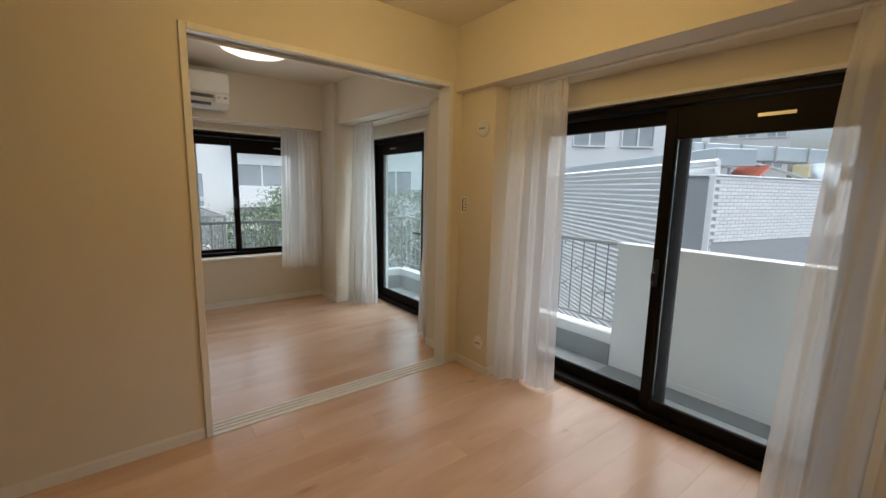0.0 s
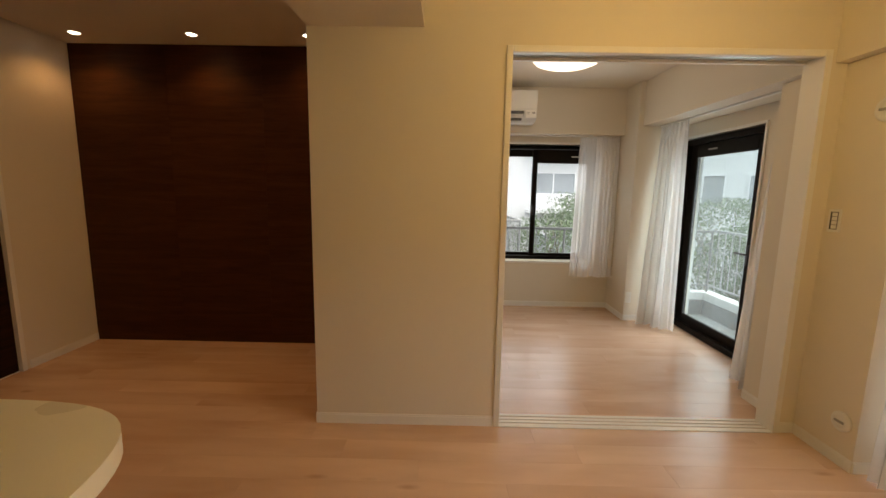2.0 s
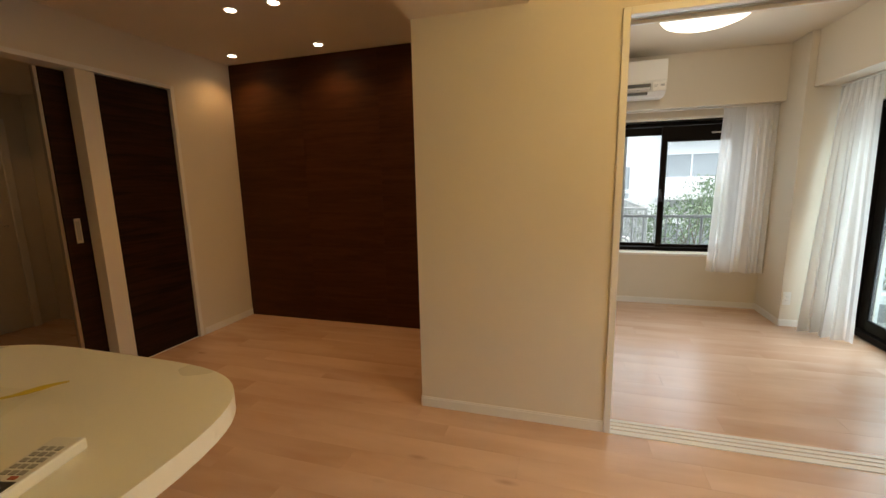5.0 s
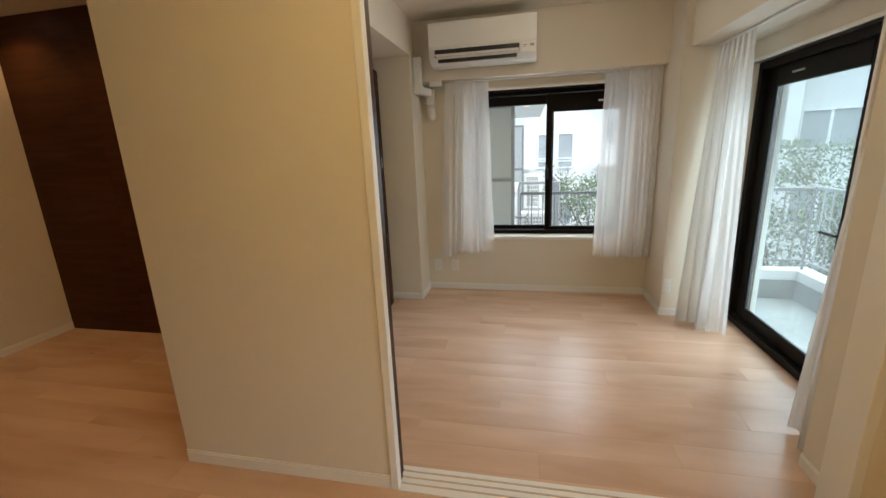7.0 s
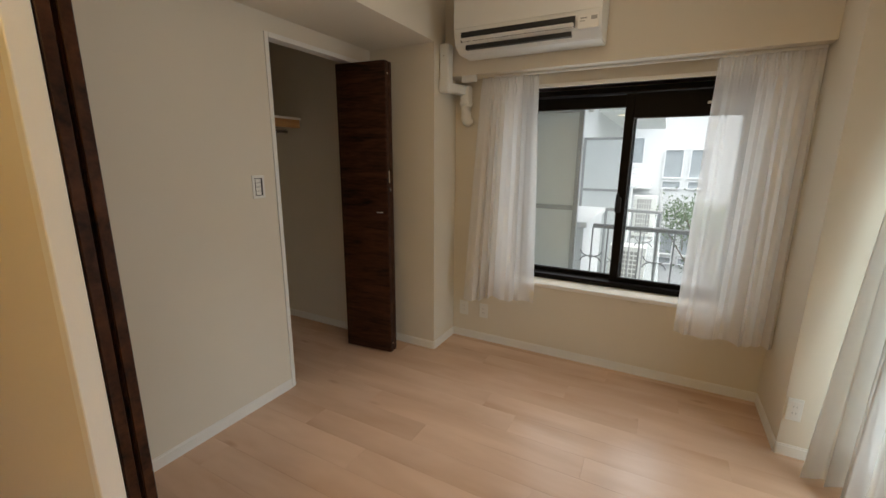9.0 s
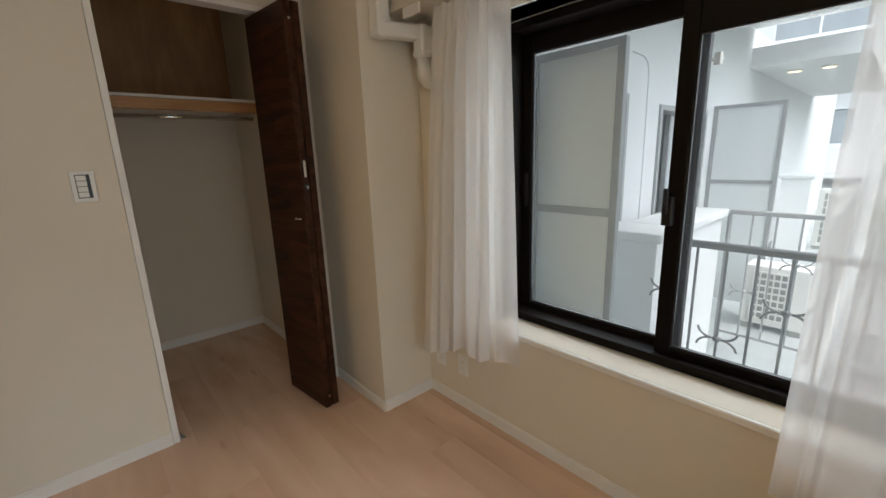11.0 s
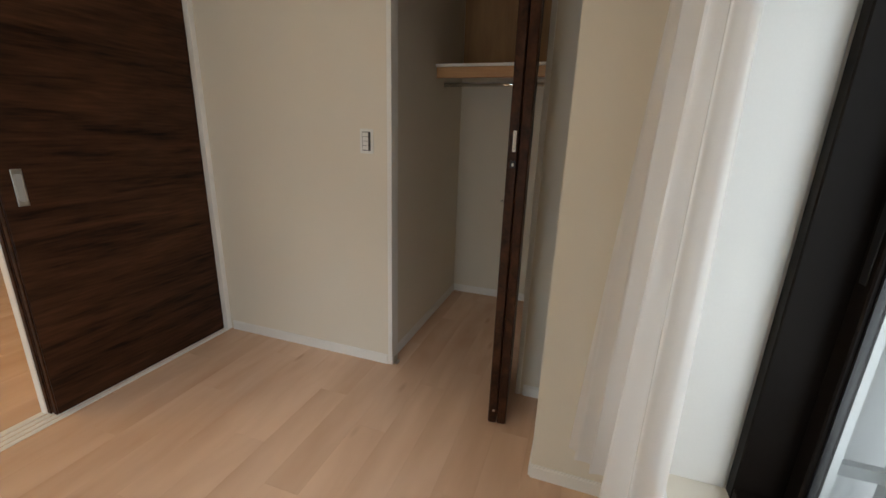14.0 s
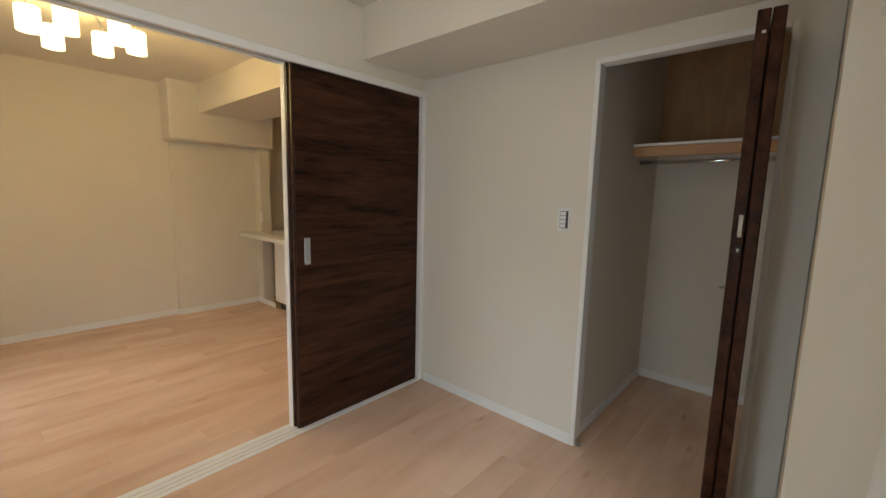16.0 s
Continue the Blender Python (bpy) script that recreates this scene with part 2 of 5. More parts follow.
M_LEAF = material("leaves", (0.12, 0.18, 0.08), 0.55, spread=0.3, scale=4, fine=40, bump=0.1, vary=0.4)
M_BARK = material("bark", (0.12, 0.085, 0.055), 0.9, spread=0.25, scale=12, bump=0.5)
M_ASPHALT = material("asphalt", (0.05, 0.05, 0.05), 0.9, spread=0.2, scale=1, fine=80, bump=0.4)
M_MOTOR = material("dull_yellow_casing", (0.45, 0.40, 0.24), 0.6, spread=0.1)
M_YELLOW = material("yellow_tape", (0.75, 0.60, 0.05), 0.5, spread=0.05)
M_LAMPON = glow("lit_dome", (1.0, 0.88, 0.70), 1.3)
M_DOWN = glow("lit_downlight", (1.0, 0.82, 0.58), 6.0)
M_SHADE = glow("lit_shade", (1.0, 0.80, 0.45), 1.0)


# ---- building helpers ----
def box(bm, lo, hi, bevel=0.0, seg=1):
    ret = bmesh.ops.create_cube(bm, size=1.0)
    vs = ret["verts"]
    c = [(a + b) / 2 for a, b in zip(lo, hi)]
    s = [abs(b - a) for a, b in zip(lo, hi)]
    for v in vs:
        v.co = Vector((c[0] + v.co.x * s[0], c[1] + v.co.y * s[1], c[2] + v.co.z * s[2]))
    if bevel:
        es = list({e for v in vs for e in v.link_edges})
        bmesh.ops.bevel(bm, geom=es, offset=min(bevel, min(s) * 0.45), segments=seg, affect="EDGES", profile=0.6)
    return bm


def rod(bm, a, b, r, n=10, r2=None):
    a, b = Vector(a), Vector(b)
    d = b - a
    m = Matrix.Translation((a + b) / 2) @ d.to_track_quat("Z", "Y").to_matrix().to_4x4()
    bmesh.ops.create_cone(bm, cap_ends=True, segments=n, radius1=r, radius2=r if r2 is None else r2, depth=d.length, matrix=m)
    return bm


def tube(bm, pts, r, n=8):
    """A bent tube through points."""
    pts = [Vector(p) for p in pts]
    rings = []
    up = Vector((0.013, 0.027, 1))
    for i, p in enumerate(pts):
        d = (pts[min(i + 1, len(pts) - 1)] - pts[max(i - 1, 0)]).normalized()
        s = d.cross(up)
        if s.length < 1e-3:
            s = d.cross(Vector((1, 0, 0)))
        s.normalize()
        u = s.cross(d)
        rings.append([bm.verts.new(p + (s * math.cos(k * math.tau / n) + u * math.sin(k * math.tau / n)) * r) for k in range(n)])
    for r0, r1 in zip(rings, rings[1:]):
        for k in range(n):
            bm.faces.new((r0[k], r0[(k + 1) % n], r1[(k + 1) % n], r1[k]))
    bm.faces.new(rings[0][::-1])
    bm.faces.new(rings[-1])
    return bm


def lathe(bm, profile, centre, n=24):
    rings = [[bm.verts.new((centre[0] + r * math.cos(k * math.tau / n), centre[1] + r * math.sin(k * math.tau / n), centre[2] + z)) for k in range(n)] for r, z in profile]
    for r0, r1 in zip(rings, rings[1:]):
        for k in range(n):
            bm.faces.new((r0[k], r0[(k + 1) % n], r1[(k + 1) % n], r1[k]))
    bm.faces.new(rings[0][::-1])
    bm.faces.new(rings[-1])
    return bm


def part(name, bm, mat, parent=None, label="", smooth=False):
    me = bpy.data.meshes.new(name)
    bmesh.ops.recalc_face_normals(bm, faces=bm.faces)
    bm.to_mesh(me)
    bm.free()
    me.materials.append(mat)
    if smooth:
        me.polygons.foreach_set("use_smooth", [True] * len(me.polygons))
    ob = new(name, me)
    if parent is not None:
        ob.parent = parent
        ob.matrix_parent_inverse = parent.matrix_basis.inverted()
    if label:
        ob["label"] = label
    return ob


def boxes(name, mat, *pairs, parent=None, label="", bevel=0.0, seg=1):
    bm = bmesh.new()
    for lo, hi in pairs:
        box(bm, lo, hi, bevel, seg)
    return part(name, bm, mat, parent, label)


def thing(name, at, label, category, group="", kind=""):
    ob = new(name)
    ob.empty_display_size = 0.1
    ob.matrix_basis = Matrix.Translation(at)
    return tagged(ob, label, category, group, kind)


def structure(ob, label, category):
    return tagged(ob, label, category, kind="structure")


# ---- plan ----
H = 2.43          # ceiling
BEAM = 2.0        # underside of the window beam
XE = 2.04         # inner face of the balcony wall
XO = 2.26         # its outer face
YN, YNO = 2.50, 2.80
XW = -3.30        # living room's west wall
XB, XR = -0.945, -1.01   # bedroom west wall, living side of it
YA = 1.19         # accent wall
XC = -2.20        # closet back
PY = 0.11         # bedroom side of the sliding-door head

# floor bed, ceilings
structure(boxes("floor", M_SEAM, ((-5.6, -3.2, -0.12), (XO, YNO, -0.0125))), "light beech plank floor through both rooms", "floor")
structure(boxes("ceiling", M_CEIL, ((-5.6, -3.2, H), (XO, YNO, H + 0.12))), "plain papered ceiling in warm off-white", "ceiling")

# north wall with its window
WX0, WX1, WZ0, WZ1 = 0.0, 1.44, 0.54, 1.86
structure(boxes("wall_north", M_WALL,
    ((-2.45, YN, -0.01), (WX0, YNO, H)), ((WX1, YN, -0.01), (XO, YNO, H)),
    ((WX0, YN, -0.01), (WX1, YNO, WZ0)), ((WX0, YN, WZ1), (WX1, YNO, H))), "off-white papered wall round a wide window", "wall")
structure(boxes("beam_north", M_WALL, ((-0.425, 2.32, 1.95), (1.60, YN - 0.002, H - 0.002))), "papered beam over the bedroom window", "beam")
# east wall with the glazed door and the sliding window
GY0, GY1, GZ = 0.92, 2.015, 1.86
LY0, LY1, LZ = -2.12, -0.30, 1.83
structure(boxes("wall_east", M_WALL,
    ((XE, -3.2, -0.01), (XO, LY0, H)), ((XE, LY1, -0.01), (XO, GY0, H)), ((XE, GY1, -0.01), (XO, YN, H)),
    ((XE, LY0, LZ), (XO, LY1, H)), ((XE, GY0, GZ), (XO, GY1, H))), "papered wall towards the balcony", "wall")
structure(boxes("beam_east", M_WALL, ((1.65, -2.80, BEAM), (XE - 0.002, 2.02, H - 0.002))), "papered beam over the balcony windows", "beam")
structure(boxes("column_north_east", M_WALL, ((1.60, 2.02, -0.01), (XE - 0.002, YN - 0.002, H - 0.004))), "papered corner column", "column")
structure(boxes("column_east", M_WALL, ((1.71, -0.34, -0.01), (XE - 0.002, 0.40, BEAM - 0.002))), "papered column between the two balcony windows", "column")
# partition
structure(boxes("wall_partition", M_WALL,
    ((XR, 0.0, -0.01), (0.0, 0.028, H - 0.003)), ((0.0, 0.0, 2.06), (1.62, PY, H - 0.003)), ((XR, 0.03, 2.06), (0.0, PY, H - 0.003)),
    ((1.62, 0.0, -0.01), (1.71, PY, H - 0.003))), "papered partition beside the wide sliding-door opening", "wall")
structure(boxes("wall_closet", M_WALL,
    ((XR, PY, -0.01), (XB, 1.285, H - 0.002)), ((XR, 1.285, 2.05), (XB, 2.03, H - 0.002)), ((XR, 2.03, -0.01), (XB, 2.17, H - 0.002)),
    ((XR, 0.03, -0.01), (XB, PY, 2.055))), "papered bedroom wall with the closet opening", "wall")
structure(boxes("wall_closet_inside", M_WALL,
    ((XC - 0.1, 1.25, -0.01), (XC, 2.14, H)), ((XC, 1.25, -0.01), (XR, 1.28, H - 0.004)), ((XC, 2.14, -0.01), (XR, 2.2, H - 0.004))), "papered inside of the closet", "wall")
structure(boxes("column_north_west", M_WALL, ((XB - 0.2, 2.172, -0.01), (-0.425, YN - 0.002, H - 0.004))), "papered column beside the closet", "column")
structure(boxes("beam_west", M_WALL, ((XR, -2.618, 2.14), (-0.415, -0.002, H - 0.001)), ((XB + 0.002, PY + 0.002, 2.14), (-0.42, 2.17, H - 0.001))), "low papered beam crossing both rooms", "beam")
# accent wall
structure(boxes("wall_accent_core", M_WALL, ((XW - 0.1, YA + 0.012, -0.01), (XR - 0.002, 1.248, H))), "core of the dark veneered wall", "wall")
# west wall with sliding doors
DY0, DY1, DZ = -0.83, 0.575, 2.12
structure(boxes("wall_west", M_WALL,
    ((XW - 0.12, DY1, -0.01), (XW, YA + 0.01, H)), ((XW - 0.12, DY0, DZ), (XW, DY1, H)), ((XW - 0.12, -1.4, -0.01), (XW, DY0, H))), "papered wall round dark sliding doors", "wall")
structure(boxes("wall_kitchen", M_WALL, ((-2.82, -3.2, -0.01), (-2.70, -1.09, H)), ((XW, -1.21, -0.01), (-2.82, -1.09, H))), "plain papered kitchen wall", "wall")
# hall beyond
structure(boxes("wall_hall", M_WALL, ((-5.3, -1.0, -0.01), (-5.2, 0.9, H)), ((-5.2, -1.0, -0.01), (XW - 0.12, -0.9, H)), ((-5.2, 0.60, -0.01), (XW - 0.16, 0.70, H))), "dim papered hall walls", "wall")
# south wall
structure(boxes("wall_south", M_WALL,
    ((-0.20, -3.1, -0.01), (XO, -2.90, H)), ((-1.06, -3.1, -0.01), (-0.20, -2.84, H)), ((-2.7, -3.2, -0.01), (-1.06, -3.0, H))), "papered south wall with a boxed duct", "wall")
structure(boxes("duct_south", M_WALL, ((-1.20, -2.90, 1.855), (-0.145, -2.62, H + 0.06)), bevel=0.03, seg=3), "boxed papered duct with rounded edges", "duct")
structure(boxes("wall_counter_stub", M_WALL, ((-1.18, -3.0, -0.01), (-1.06, -2.70, H - 0.004))), "short papered wall at the end of the counter", "wall")
structure(boxes("ceiling_hall", M_CEIL, ((-5.3, -1.0, 2.2), (XW - 0.121, 0.9, 2.24))), "lowered hall ceiling", "ceiling")

# ---- trim of the setting ----
def skirting(*runs):
    bm = bmesh.new()
    for x0, y0, x1, y1, nx, ny in runs:
        t = 0.008
        lo = (min(x0, x1, x0 + nx * t, x1 + nx * t), min(y0, y1, y0 + ny * t, y1 + ny * t), -0.005)
        hi = (max(x0, x1, x0 + nx * t, x1 + nx * t), max(y0, y1, y0 + ny * t, y1 + ny * t), 0.052)
        box(bm, lo, hi, 0.002)
        lo = (min(x0, x1, x0 + nx * t * 0.6, x1 + nx * t * 0.6), min(y0, y1, y0 + ny * t * 0.6, y1 + ny * t * 0.6), 0.052)
        hi = (max(x0, x1, x0 + nx * t * 0.6, x1 + nx * t * 0.6), max(y0, y1, y0 + ny * t * 0.6, y1 + ny * t * 0.6), 0.060)
        box(bm, lo, hi)
    return structure(part("baseboard", bm, M_WHITE), "slim white painted baseboard", "baseboard")


skirting((XR, 0, -0.002, 0, 0, -1), (XR, 0, XR, YA, -1, 0), (1.622, 0, 1.71, 0, 0, -1), (1.71, 0, 1.71, -0.34, -1, 0), (1.71, -0.34, XE, -0.34, 0, -1),
         (XW, DY1 + 0.03, XW, YA, 1, 0), (-0.2, -2.90, XE, -2.90, 0, 1), (-0.2, -2.89, -0.2, -2.832, 1, 0), (-1.06, -2.84, -0.2, -2.84, 0, 1), (-1.06, -2.83, -1.06, -2.40, 1, 0),
         (XE, -2.89, XE, LY0 - 0.02, -1, 0))
skirting((XB, PY + 0.03, XB, 1.283, 1, 0), (XB, 2.065, XB, 2.17, 1, 0), (XB, 2.172, -0.425, 2.172, 0, -1), (-0.425, 2.172, -0.425, YN, 1, 0), (-0.417, YN, 1.6, YN, 0, -1),
         (1.6, YN - 0.01, 1.6, 2.02, -1, 0), (1.6, 2.02, XE, 2.02, 0, -1), (1.71, 0.12, 1.71, 0.40, -1, 0), (1.71, 0.40, XE, 0.40, 0, 1), (XE, 0.41, XE, GY0 - 0.01, -1, 0),
         (XC, 1.28, XC, 2.14, 1, 0), (XC + 0.01, 1.28, XR, 1.28, 0, 1), (XC + 0.01, 2.14, XR, 2.14, 0, -1))

# sliding-door opening: lining, head track, threshold
op = thing("door_1", (0.8, 0.05, 0), "wide white-lined opening with sliding-door tracks", "doorway", kind="structure")
boxes("jamb", M_WHITE, ((0.0, -0.012, 0.0), (0.032, 0.029, 2.06)), parent=op, bevel=0.002)
boxes("jamb", M_WHITE, ((1.588, -0.012, 0.0), (1.622, PY + 0.012, 2.06)), parent=op, bevel=0.002)
boxes("jamb", M_WHITE, ((XB + 0.001, PY - 0.075, 0.0), (XB + 0.034, PY + 0.012, 2.06)), parent=op, bevel=0.002)
boxes("head_casing", M_WHITE, ((0.033, -0.012, 2.028), (1.587, 0.022, 2.06)), parent=op, bevel=0.002)
boxes("head_casing", M_WHITE, ((XB + 0.035, PY - 0.012, 2.02), (1.587, PY + 0.012, 2.06)), parent=op, bevel=0.002)
boxes("head_track", M_NICKEL, ((XB + 0.036, 0.030, 2.034), (1.586, 0.056, 2.056)), ((XB + 0.036, 0.064, 2.034), (1.586, 0.092, 2.056)), parent=op, label="grey metal top track")
boxes("threshold", M_WHITE, ((0.033, -0.012, -0.006), (1.587, 0.022, 0.004)), ((XB + 0.035, 0.032, -0.006), (1.587, 0.056, 0.004)),
      ((XB + 0.035, 0.066, -0.006), (1.587, 0.090, 0.004)), ((XB + 0.035, 0.100, -0.006), (1.587, PY + 0.014, 0.004)), parent=op, label="cream threshold with three grooves")


def slide_panel(x0, x1, y0, y1, shown):
    t = thing("sliding_door", ((x0 + x1) / 2, (y0 + y1) / 2, 0.006), "dark-stained wooden sliding door panel pushed open", "door", "sliding doors of the bedroom")
    boxes("panel", M_DARKWOOD, ((x0, y0, 0.008), (x1, y1, 2.03)), parent=t, bevel=0.003)
    boxes("edge_strip", M_DARKWOOD, ((x1 + 0.001, y0 + 0.003, 0.008), (x1 + 0.008, y1 - 0.003, 2.03)), parent=t, bevel=0.002)
    if shown:
        p = boxes("pull_plate", M_NICKEL, ((-0.067, y1 - 0.001, 0.965), (-0.030, y1 + 0.003, 1.115)), parent=t, bevel=0.0015, label="satin metal recessed pull")
        boxes("recess", M_GREYP, ((-0.060, y1 + 0.003, 0.985), (-0.037, y1 + 0.0038, 1.095)), parent=p)
    return t


slide_panel(-0.90, 0.022, 0.030, 0.058, False)
slide_panel(-0.908, 0.016, 0.063, 0.091, True)

# closet opening trim
cl = thing("door_2", (XB, 1.66, 0), "white-trimmed closet opening", "doorway", kind="structure")
boxes("jamb", M_WHITE, ((XR - 0.006, 1.286, 0.0), (XB + 0.006, 1.312, 2.05)), parent=cl, bevel=0.002)
boxes("jamb", M_WHITE, ((XR - 0.006, 2.028, 0.0), (XB + 0.006, 2.052, 2.05)), parent=cl, bevel=0.002)
boxes("head_casing", M_WHITE, ((XR - 0.006, 1.313, 2.025), (XB + 0.006, 2.027, 2.052)), parent=cl, bevel=0.002)

# accent wall boards
acc = thing("wall_accent", (-2.15, YA, 0), "dark brown wood-veneer feature wall", "wall", kind="structure")
for i in range(3):
    x0 = XW + 0.002 + i * 0.763
    boxes("panel", M_ACCENT, ((x0, YA, -0.004), (x0 + 0.7622, YA + 0.011, H - 0.001)), parent=acc)


# ---- windows ----
def sash(parent, axis, a0, a1, z0, z1, c, stile, top, bottom, depth=0.032, glazing=None):
    """A glazed sash in the plane axis = c, from a0 to a1."""
    def pt(a, b, z):
        return (b, a, z) if axis == "x" else (a, b, z)
    s = new("sash")
    s.parent = parent
    s.matrix_parent_inverse = parent.matrix_basis.inverted()
    h = depth / 2
    for lo, hi in (((a0, z0), (a0 + stile, z1)), ((a1 - stile, z0), (a1, z1)), ((a0 + stile, z0), (a1 - stile, z0 + bottom)), ((a0 + stile, z1 - top), (a1 - stile, z1))):
        boxes("sash_rail", M_BRONZE, (pt(lo[0], c - h, lo[1]), pt(hi[0], c + h, hi[1])), parent=s, bevel=0.003)
    boxes("gasket", M_BLACKP, *[(pt(lo[0], c - 0.006, lo[1]), pt(hi[0], c + 0.006, hi[1])) for lo, hi in (
        ((a0 + stile, z0 + bottom), (a0 + stile + 0.005, z1 - top)), ((a1 - stile - 0.005, z0 + bottom), (a1 - stile, z1 - top)),
        ((a0 + stile + 0.005, z0 + bottom), (a1 - stile - 0.005, z0 + bottom + 0.005)), ((a0 + stile + 0.005, z1 - top - 0.005), (a1 - stile - 0.005, z1 - top)))], parent=s)
    pane = boxes("pane", glazing or M_GLASS, (pt(a0 + stile + 0.004, c - 0.0025, z0 + bottom + 0.004), pt(a1 - stile - 0.004, c + 0.0025, z1 - top - 0.004)), parent=s)
    pane.visible_shadow = False
    return s


def frame_bars(parent, axis, a0, a1, z0, z1, c0, c1, w):
    def pt(a, b, z):
        return (b, a, z) if axis == "x" else (a, b, z)
    for lo, hi in (((a0, z0), (a0 + w, z1)), ((a1 - w, z0), (a1, z1)), ((a0 + w, z0), (a1 - w, z0 + w)), ((a0 + w, z1 - w), (a1 - w, z1))):
        boxes("window_frame", M_BRONZE, (pt(lo[0], c0, lo[1]), pt(hi[0], c1, hi[1])), parent=parent, bevel=0.003)


w1 = thing("window_1", (0.72, 2.7, WZ0), "dark bronze aluminium sliding window over a white sill", "window", kind="structure")
frame_bars(w1, "y", WX0 + 0.012, WX1 - 0.012, WZ0 + 0.002, WZ1 - 0.002, 2.63, 2.77, 0.035)
s1 = sash(w1, "y", 0.047, 0.775, 0.545, 1.82, 2.735, 0.046, 0.075, 0.06)
s2 = sash(w1, "y", 0.705, 1.393, 0.545, 1.82, 2.685, 0.052, 0.150, 0.06)
boxes("crescent_lock", M_BLACKP, ((0.700, 2.640, 1.06), (0.735, 2.668, 1.16)), ((0.704, 2.625, 1.10), (0.722, 2.640, 1.19)), parent=s2, bevel=0.004)
boxes("finger_pull", M_BLACKP, ((0.060, 2.7165, 1.08), (0.080, 2.7188, 1.23)), parent=s1, bevel=0.0008)
boxes("vent_slide", M_NICKEL, ((1.15, 2.664, 1.735), (1.30, 2.669, 1.75)), parent=s2)
boxes("window_sill", M_WHITE, ((WX0 - 0.03, 2.484, WZ0 - 0.028), (WX1 + 0.03, 2.628, WZ0 - 0.001)), parent=w1, bevel=0.004)
boxes("window_lining", M_WHITE, ((WX0 - 0.02, 2.488, WZ0), (WX0 + 0.011, 2.628, WZ1)), ((WX1 - 0.011, 2.488, WZ0), (WX1 + 0.02, 2.628, WZ1)), ((WX0 - 0.02, 2.488, WZ1), (WX1 + 0.02, 2.628, WZ1 + 0.024)), parent=w1, bevel=0.002)

w2 = thing("window_2", (2.15, -1.2, 0), "dark bronze sliding balcony window from the floor up", "window", kind="structure")
frame_bars(w2, "x", LY0 + 0.002, LY1 - 0.002, 0.002, LZ - 0.002, 2.08, 2.22, 0.04)
sash(w2, "x", -1.355, -0.345, 0.042, 1.785, 2.19, 0.055, 0.075, 0.07)
s4 = sash(w2, "x", -2.075, -1.245, 0.042, 1.785, 2.135, 0.06, 0.165, 0.07)
boxes("sash_handle", M_BLACKP, ((2.095, -1.285, 0.80), (2.118, -1.262, 0.95)), ((2.085, -1.292, 0.83), (2.099, -1.255, 0.88)), parent=s4, bevel=0.004)
boxes("vent_slide", M_NICKEL, ((2.113, -1.80, 1.690), (2.118, -1.66, 1.705)), parent=s4)
boxes("window_lining", M_WHITE, ((XE - 0.012, LY0 - 0.02, 0.0), (2.078, LY0, LZ)), ((XE - 0.012, LY1, 0.0), (2.078, LY1 + 0.02, LZ)), ((XE - 0.012, LY0 - 0.02, LZ), (2.078, LY1 + 0.02, LZ + 0.022)), parent=w2, bevel=0.002)

w3 = thing("window_3", (2.15, 1.5, 0), "dark bronze glazed balcony door", "glass door", kind="structure")
frame_bars(w3, "x", GY0 + 0.002, GY1 - 0.002, 0.002, GZ - 0.002, 2.08, 2.22, 0.05)
s5 = sash(w3, "x", 0.975, 1.985, 0.052, 1.808, 2.14, 0.115, 0.115, 0.085, glazing=M_GLASS_TINT)
boxes("lever_handle", M_BLACKP, ((2.105, 1.035, 0.78), (2.123, 1.065, 0.94)), ((2.085, 1.04, 0.86), (2.105, 1.055, 0.875)), ((2.078, 1.04, 0.86), (2.09, 1.16, 0.876)), parent=s5, bevel=0.004)
boxes("vent_slide", M_NICKEL, ((2.118, 1.58, 1.745), (2.123, 1.70, 1.757)), parent=s5)
boxes("window_lining", M_WHITE, ((XE - 0.012, GY0 - 0.02, 0.0), (2.078, GY0, GZ)), ((XE - 0.012, GY0 - 0.02, GZ), (2.078, GY1, GZ + 0.022)), parent=w3, bevel=0.002)


